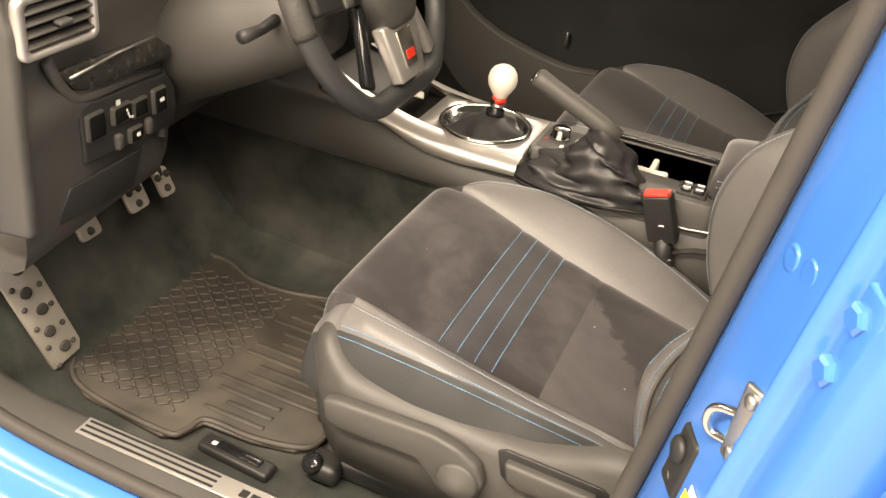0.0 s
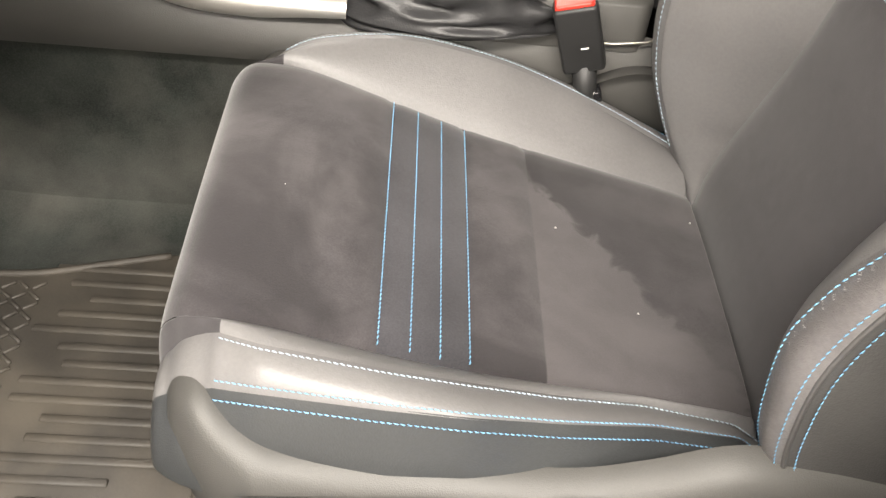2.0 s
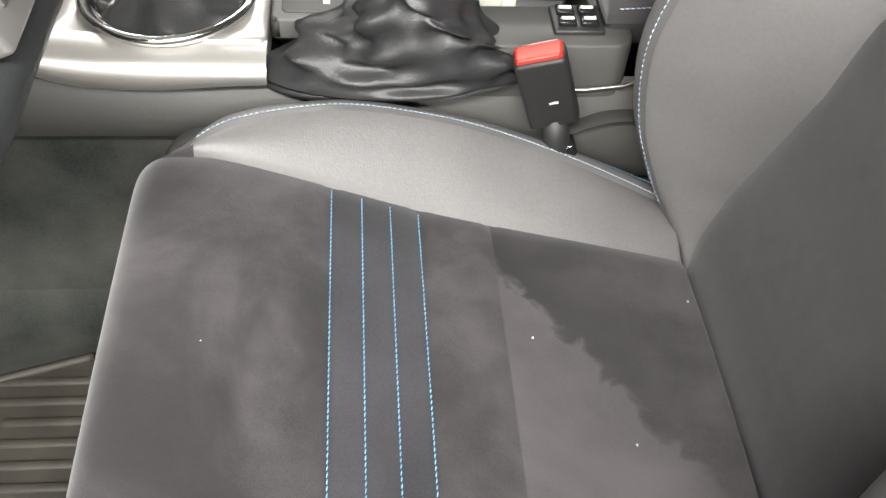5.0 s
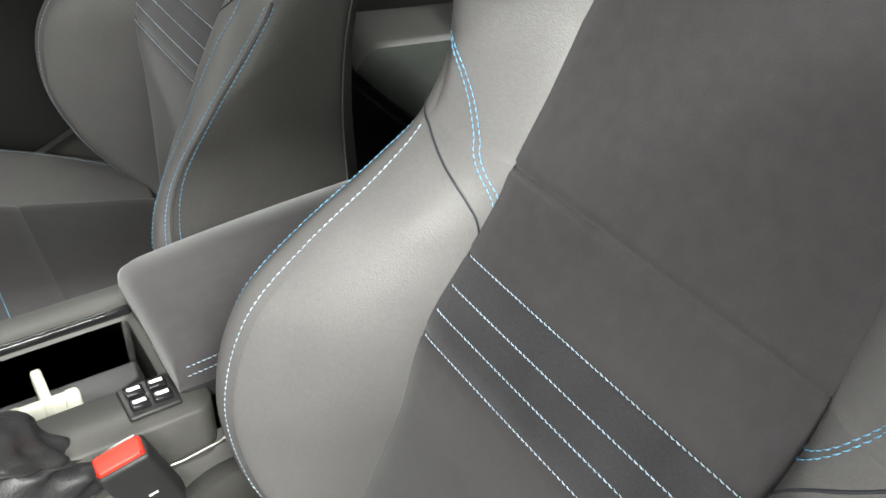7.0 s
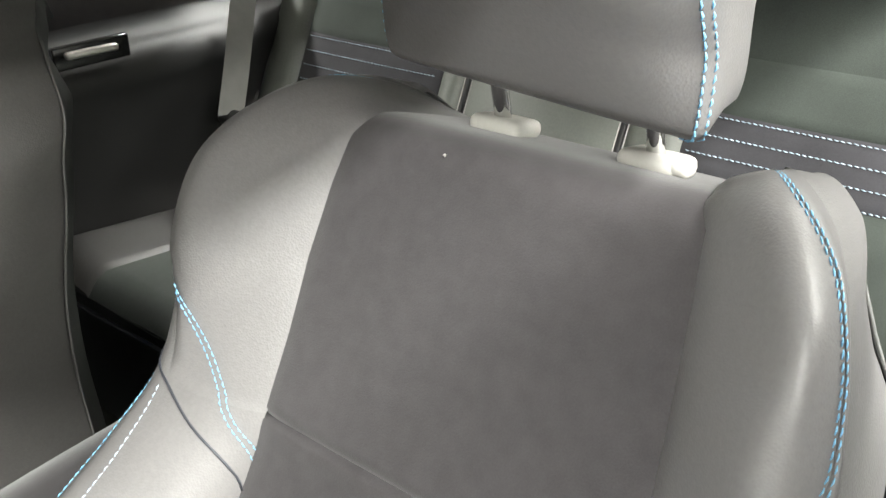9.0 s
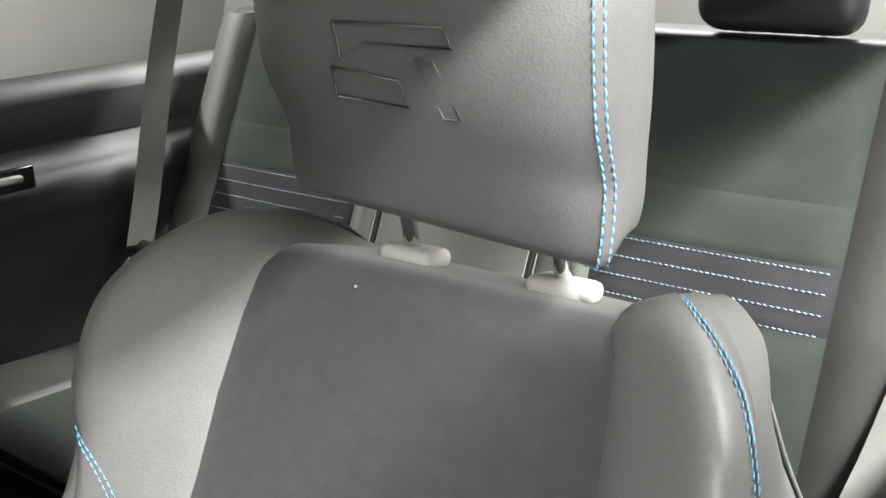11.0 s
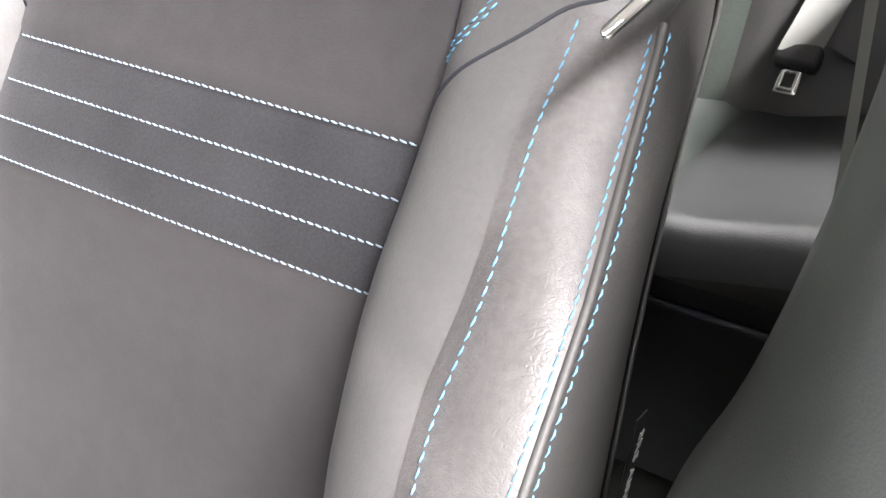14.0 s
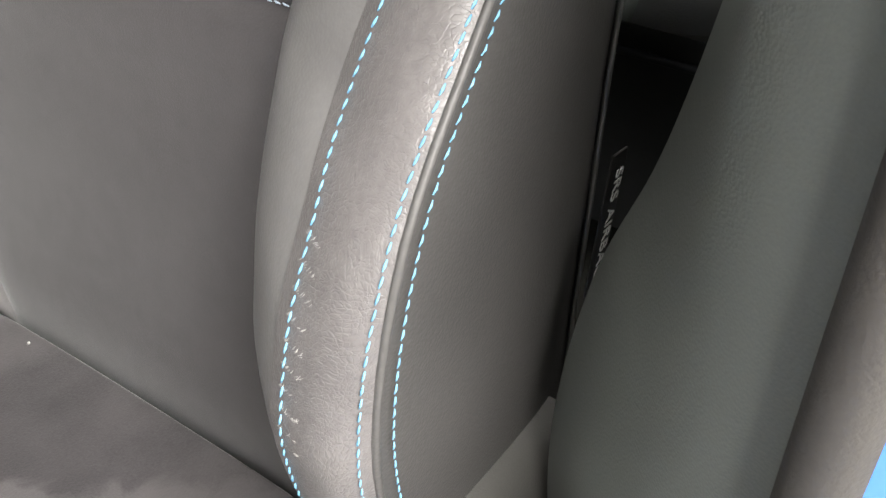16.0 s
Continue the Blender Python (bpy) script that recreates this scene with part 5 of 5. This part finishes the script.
rest = thing("foot_rest", (-0.40, -0.24, 0.36), "drilled alloy foot rest plate beside the clutch", "foot rest")
u = (Vector((-0.418, -0.262, 0.545)) - Vector((-0.383, -0.208, 0.345)))
rz = u.normalized()
rx = Vector((0.85, -0.20, 0.25))
rx = (rx - rz * rx.dot(rz)).normalized()
rm = Matrix((rz.cross(rx), rz, rx)).transposed().to_4x4()
rm.translation = Vector((-0.40, -0.240, 0.445))
wpart("plate", prism([(-0.030, -0.105), (0.022, -0.105), (0.030, -0.09), (0.030, 0.06), (0.018, 0.105), (-0.022, 0.105), (-0.030, 0.09)], 0.008, 0.003, rm, 2), ALLOY, rest, "bare alloy plate")
for k in range(5):
    wpart("rubber_stud", lathe(((0.0, 0), (0.010, 0), (0.0085, 0.004), (0.004, 0.003), (0, 0.003)), (0, 0, 0), 14, rm @ Matrix.Translation((0.004 * (-1) ** k, -0.08 + 0.04 * k, 0.0075))), RUBBER_SEAL, rest)
    for g in (-1, 1):
        wpart("rubber_stud", lathe(((0.0, 0), (0.005, 0), (0.004, 0.003), (0, 0.003)), (0, 0, 0), 10, rm @ Matrix.Translation((0.019 * g, -0.092 + 0.04 * k + 0.01 * g, 0.0075))), RUBBER_SEAL, rest)

# rubber floor mat with ribs, nubs and a raised border
mat_thing = thing("floor_mat", (-0.15, 0, 0.322), "dusty dark rubber floor mat with raised ribs", "floor mat")
OUT = [(0.10, -0.115), (0.040, -0.120), (0.040, -0.178), (0.015, -0.200), (-0.050, -0.214), (-0.128, -0.216), (-0.140, -0.250), (-0.165, -0.268), (-0.315, -0.255), (-0.380, -0.215), (-0.41, -0.13), (-0.425, 0.03),
       (-0.415, 0.084), (-0.418, 0.150), (-0.350, 0.162), (-0.28, 0.134), (-0.20, 0.134), (-0.12, 0.157), (-0.05, 0.178), (0.10, 0.185)]
wpart("sheet", prism(OUT, 0.008, 0.003, Matrix.Translation((0, 0, 0.322))), RUBBER, mat_thing)
border = [(x * 0.985 - 0.002, y * 0.975, 0.331) for x, y in OUT[1:-1]]
wpart("border", tube([tuple(p) for p in smooth_table(border, 90)], 0.005, 6), RUBBER, mat_thing, "raised rubber border")
rnd = random.Random(4)
for k in range(15):
    y = -0.185 + 0.0235 * k
    x1 = -0.045 if y < -0.12 else 0.06
    x0 = -0.15 + 0.025 * math.sin(1.7 * k)
    wpart("rib", box((x1 - x0, 0.010, 0.004), ((x0 + x1) / 2, y, 0.3310), 0.0018, 1), RUBBER, mat_thing)
nubs = []
for k in range(13 * 22):
    i, j = k % 13, k // 13
    x, y = -0.385 + 0.0165 * i + 0.002 * rnd.random(), -0.215 + 0.0155 * j + 0.002 * rnd.random()
    if y > -0.25 - 0.45 * (x + 0.42) or x > -0.35:
        nubs.append(box((0.017, 0.0045, 0.004), (x, y, 0.3312), 0.0012, 1, pose(0, 0, 0, 0, 0, 40 if (i + j) % 2 else -40)))
tagged(wpart("raised_pattern", merge(*nubs), RUBBER, mat_thing, "short raised rubber nubs"), kind="stuff")
wpart("fixing_clip", lathe(((0.0, 0), (0.012, 0), (0.012, 0.004), (0.008, 0.012), (0.005, 0.014), (0, 0.014)), (0.020, -0.118, 0.330), 16), PLASTIC_DARK, mat_thing, "black fixing clip")
flap = thing("fuel_flap_lever", (-0.07, -0.245, 0.32), "small black lever housing with a white mark by the sill", "lever")
wpart("housing", box((0.12, 0.030, 0.016), (-0.05, -0.247, 0.324), 0.005, 2, pose(0, 0, 0, 0, 0, -4)), PLASTIC_DARK, flap)
wpart("recess", box((0.075, 0.014, 0.004), (-0.045, -0.246, 0.3325), 0.001, 1, pose(0, 0, 0, 0, 0, -4)), GLOSS_BLACK, flap)
wpart("mark", box((0.008, 0.007, 0.0008), (-0.088, -0.245, 0.3325), 0), WHITE_MARK, flap, smooth=False)
socket = thing("rail_cover", (0.075, -0.21, 0.33), "black cap over the seat rail end", "rail cover")
wpart("cap", box((0.05, 0.045, 0.035), (0.075, -0.212, 0.338), 0.012, 3), PLASTIC_DARK, socket)
wpart("knuckle", lathe(((0.0, 0), (0.016, 0), (0.015, 0.008), (0.009, 0.012), (0, 0.010)), (0.062, -0.226, 0.350), 16, pose(0, 0, 0, 40, -20, 0)), GLOSS_BLACK, socket)

# ---- doors and linings on the far side ----
lining = []
for x in np.linspace(-0.5, 1.75, 70):
    arm = 0.045 * math.exp(-((x - 0.22) / 0.42) ** 4)
    arm2 = 0.05 * math.exp(-((x - 1.16) / 0.30) ** 4)
    b = max(arm, arm2)
    lining.append([(x, 1.10, 0.30), (x, 1.09, 0.45), (x, 1.095, 0.60), (x, 1.085 - 0.4 * b, 0.76), (x, 1.065 - b, 0.86), (x, 1.06 - b, 0.90), (x, 1.075 - 0.6 * b, 0.925), (x, 1.10, 0.94), (x, 1.105, 1.02), (x, 1.12, 1.05), (x, 1.16, 1.06)])
tagged(part("door_lining", grid(lining), PLASTIC_DARK), "black door lining beside the passenger seats", "door lining", kind="structure")
door = thing("passenger_door_pocket", (0.0, 1.08, 0.45), "black door pocket with a bright edge line", "door pocket")
pocket = [(-0.36, 1.075, 0.70), (-0.28, 1.07, 0.612), (-0.20, 1.065, 0.565), (-0.10, 1.06, 0.535), (0.0, 1.06, 0.516), (0.08, 1.06, 0.520)]
prow = []
for x, y, z in smooth_table(pocket, 24):
    prow.append([(x, y + 0.02, z + 0.004), (x, y - 0.004, z + 0.002), (x, y - 0.006, z - 0.006), (x, y, z - 0.2)])
wpart("lip", grid(prow), PLASTIC, door)
wpart("edge_line", tube([(x, y - 0.007, z) for x, y, z in smooth_table(pocket, 24)], 0.002, 6), PLASTIC_GREY, door)
wpart("hook", box((0.008, 0.01, 0.035), (-0.012, 1.08, 0.580), 0.003), STEEL, door)
handle = thing("rear_door_handle", (1.16, 1.05, 0.92), "satin silver inner handle in the rear door", "door handle")
wpart("lever", box((0.085, 0.014, 0.012), (1.085, 1.000, 0.936), 0.005, 3, pose(0, 0, 0, 0, 0, -5)), SILVER, handle)
wpart("bezel", box((0.13, 0.012, 0.036), (1.09, 1.012, 0.932), 0.003), GLOSS_BLACK, handle)
insert_rows = [[(x, 1.098 - 0.004 * math.sin(math.pi * k / 6), 0.955 + 0.012 * k) for k in range(7)] for x in np.linspace(0.9, 1.55, 20)]
tagged(part("door_insert", grid(insert_rows), SUEDE), "black quilted door insert", "door lining", kind="structure")
cpill = []
for z in np.linspace(0.62, 1.34, 16):
    cpill.append([(1.50 + 0.30 * (z - 0.62), 1.10, z), (1.53 + 0.30 * (z - 0.62), 1.06, z), (1.60 + 0.30 * (z - 0.62), 1.03, z), (1.78 + 0.30 * (z - 0.62), 1.01, z)])
tagged(part("rear_pillar_trim", grid(cpill), VINYL_PALE), "pale grey rear pillar trim", "pillar trim", kind="structure")
cpill2 = [[(x, 0.74 - y, z) for x, y, z in row] for row in cpill]
tagged(part("rear_pillar_trim", grid(cpill2), VINYL_PALE), "pale grey rear pillar trim", "pillar trim", kind="structure")

# ---- back seat ----
bench = thing("rear_bench", (1.3, 0.37, 0.33), "charcoal suede and grey leather rear bench seat", "back seat")


def bench_top(x, y):
    f = (x - 0.97) / 0.45
    dish = 0.014 * (math.cos(2 * math.pi * (y - 0.37) / 0.72) - 1) * 0.5
    front = 0.045 * max(0.0, 1 - (x - 0.96) / 0.05) ** 2
    return 0.632 - 0.045 * f + dish - front + 0.02 * max(0.0, (abs(y - 0.37) - 0.55) / 0.12)


def bench_patch(x0, x1, y0, y1, nx, ny):
    rows = []
    for i in range(nx + 1):
        row = []
        for j in range(ny + 1):
            x, y = x0 + (x1 - x0) * i / nx, y0 + (y1 - y0) * j / ny
            dip = 0.004 if j in (0, ny) or i == nx else 0
            row.append((x, y, bench_top(x, y) - dip))
        rows.append(row)
    return grid(rows)


for y0, y1, mat, lab in ((-0.30, -0.13, LEATHER_SIDE, "grey leather edge"), (-0.13, 0.24, SUEDE_REAR_CAST, "charcoal suede panel"), (0.24, 0.50, LEATHER_REAR_CAST, "grey leather middle"), (0.50, 0.93, SUEDE_REAR_CAST, "charcoal suede panel"), (0.93, 1.04, LEATHER_DARK_SHADED, "grey leather edge")):
    wpart("cushion", bench_patch(0.965, 1.46, y0, y1, 26, 14), mat, bench, lab)
front_rows = [[(0.965 + 0.03 * math.sin(3.1 * (1 - k)), y, 0.587 - 0.22 * (1 - k)) for k in np.linspace(1, 0, 8)] for y in np.linspace(-0.30, 1.04, 20)]
wpart("front_face", grid(front_rows), LEATHER_SIDE, bench, "dark leather front face")
wpart("front_piping", tube([(0.966, y, 0.560) for y in np.linspace(-0.30, 1.04, 30)], 0.004, 6), PIPING, bench)


def back_patch(z0, z1, y0, y1, n=10, m=12, puff=0.010):
    rows = []
    for i in range(n + 1):
        z = z0 + (z1 - z0) * i / n
        x = 1.38 + (z - 0.62) * 0.28 / 0.58
        row = []
        for j in range(m + 1):
            y = y0 + (y1 - y0) * j / m
            e = 0.004 if i in (0, n) or j in (0, m) else 0.0
            row.append((x - puff * math.sin(math.pi * j / m) ** 0.5 + e, y, z))
        rows.append(row)
    return grid(rows)


for y0, y1 in ((-0.100, 0.225), (0.655, 0.985)):
    for z0, z1, mat, lab in ((0.58, 0.810, SUEDE_REAR_CAST, "charcoal suede lower panel"), (0.810, 0.888, SUEDE_BAND, "dark blue-grey sewn band"), (0.888, 0.958, SUEDE_REAR_CAST, "charcoal suede panel"), (0.958, 1.142, SUEDE_REAR_CAST, "charcoal suede upper panel")):
        wpart("backrest_panel", back_patch(z0, z1, y0, y1), mat, bench, lab)
    for k in range(4):
        z = 0.814 + 0.0235 * k
        x = 1.38 + (z - 0.62) * 0.28 / 0.58 - 0.0085
        wpart("stitching", stitches([(x - 0.0015 * math.sin(math.pi * f), y0 + 0.01 + (y1 - y0 - 0.02) * f, z) for f in np.linspace(0, 1, 40)], 0.008, 0.002, 0.0009, [Vector((-0.9, 0, 0.4))]), THREAD_PALE, bench, "pale sewn line")
for y0, y1, mat, lab in ((-0.30, -0.100, LEATHER_DARK_SHADED, "grey leather outer edge"), (0.225, 0.309, LEATHER_REAR_CAST, "grey leather panel"), (0.311, 0.323, PLASTIC_DARK, ""), (0.325, 0.597, LEATHER_REAR_CAST, "grey leather middle panel"), (0.599, 0.611, PLASTIC_DARK, ""), (0.613, 0.655, LEATHER_REAR_CAST, "grey leather panel"), (0.985, 1.07, LEATHER_REAR_CAST, "grey leather outer edge")):
    wpart("backrest_panel", back_patch(0.58, 1.142, y0, y1, 16, 8, 0.022 if y0 < 0 or y0 > 0.9 else -0.012 if y1 - y0 < 0.02 else 0.012), mat, bench, lab)
wpart("backrest_top", box((0.12, 1.36, 0.04), (1.70, 0.385, 1.128), 0.016, 3), LEATHER_SIDE, bench)
for y in (0.041, 0.70):
    head = thing("rear_headrest", (1.66, y, 1.18), "grey leather rear headrest on the back seat", "headrest", "rear headrests")
    wpart("pad", box((0.085, 0.21, 0.15), (1.650, y, 1.228), 0.030, 4, pose(0, 0, 0, 0, 12, 0)), LEATHER_SIDE, head)
    for g in (-1, 1):
        wpart("post", tube([(1.665, y + 0.05 * g, 1.15), (1.66, y + 0.05 * g, 1.22)], 0.006, 8), CHROME, head)


def webbing(path, width, across, thick=0.0012):
    rows = []
    for p in path:
        p, a = Vector(p), Vector(across).normalized() * width / 2
        rows.append([p - a, p - a * 0.6, p, p + a * 0.6, p + a])
    bm = grid(rows)
    return bm


# belts
belt = thing("front_seat_belt", (0.66, -0.30, 0.6), "grey front seat belt hanging with its metal tongue", "seat belt")
wpart("webbing", webbing([tuple(p) for p in smooth_table([(0.76, -0.325, 1.34), (0.735, -0.318, 1.15), (0.70, -0.310, 0.985), (0.74, -0.316, 0.80), (0.77, -0.326, 0.5)], 20)], 0.046, (1, 0.25, 0)), WEBBING, belt, "grey woven webbing")
wpart("tongue_grip", tube([(0.634, -0.286, 0.963), (0.618, -0.281, 0.957), (0.600, -0.272, 0.950), (0.593, -0.267, 0.945), (0.590, -0.265, 0.943)], [0.0035, 0.0045, 0.0060, 0.0056, 0.003], 10), PLASTIC_DARK, belt, "black plastic tongue grip")
wpart("tongue", prism(rounded(-0.0022, 0.0022, -0.012, 0.012, 0.002, 3), 0.005, 0.0008, look((0.581, -0.262, 0.937), (0.32, -0.345, 1.091)) @ pose(0, 0, 0, 0, 0, 42)), CHROME, belt, "bright steel tongue")
wpart("belt_guide", box((0.03, 0.02, 0.10), (0.745, -0.318, 1.20), 0.008, 3), VINYL_DARK, belt)
for side_y, g, lab in ((-0.176, 1, "grey rear seat belt with tongue on the bench"), (1.00, -1, "grey rear seat belt with tongue by the door")):
    rear = thing("rear_seat_belt", (1.34, side_y, 0.63), lab, "seat belt", "rear seat belts")
    t0 = Vector((1.327, side_y, 0.634)) if g > 0 else Vector((1.285, 0.972, 0.755))
    slant = 1.0 if g > 0 else 0.65
    wpart("webbing", webbing([tuple(p) for p in smooth_table([t0 + Vector((0.02, 0, 0.03)), t0 + Vector((0.09 * slant, -0.02 * g * slant, 0.12)), t0 + Vector((0.20 * slant, -0.05 * g * slant, 0.32)), t0 + Vector((0.34 * slant, -0.07 * g * slant, 0.56))], 20)], 0.046, (0.35, -1, 0) if g > 0 else (1, -0.5, 0)), WEBBING, rear, "grey woven webbing")
    # shadow beside the belt, laid in as a thin black sheet
    wpart("strap_shadow", webbing([tuple(p) for p in smooth_table([t0 + Vector((0.04, -0.03 * g, 0.03)), t0 + Vector((0.08, -0.08 * g, 0.0)), t0 + Vector((0.12, -0.10 * g, -0.04))], 8)], 0.040, (0.8, 0.4, 0)), PLASTIC_DARK, rear, "black sheet for the shadow of the strap")
    wpart("tongue_grip", box((0.030, 0.050, 0.022), t0 + Vector((0.022, 0, 0.022)), 0.007, 2, pose(0, 0, 0, 0, -35, 0)), PLASTIC_DARK, rear)
    wpart("tongue", frame_plate(rounded(-0.016, 0.016, -0.012, 0.012, 0.003, 4), rounded(-0.009, 0.009, -0.006, 0.006, 0.002, 4), 0, 0.003, Matrix.Translation(t0 + Vector((-0.006, 0, 0.004))) @ pose(0, 0, 0, 0, -35, 0)), CHROME, rear, "bright steel tongue")

# airbag tag sewn to the outer side of the driver backrest
tag = thing("airbag_tag", (0.686, -0.244, 0.64), "black cloth tag with white airbag lettering", "tag")
text = bpy.data.curves.new("lettering", "FONT")
text.body, text.size, text.align_x, text.align_y = "SRS AIRBAG", 0.013, "CENTER", "CENTER"
text.extrude = 0.0002
words = new("lettering", text)
words.data.materials.append(WHITE_MARK)
words.matrix_world = Matrix.Translation((0.683, -0.2535, 0.640)) @ Matrix((Vector((-0.27, 0, -0.96)), Vector((0.96, 0.05, -0.27)), Vector((0, -1, 0)))).transposed().to_4x4()
under(words, tag)
wpart("cloth", box((0.018, 0.0014, 0.085), (0.683, -0.2520, 0.640), 0.0005, 1, pose(0, 0, 0, 0, 15.6, 0)), PLASTIC_DARK, tag, smooth=False)
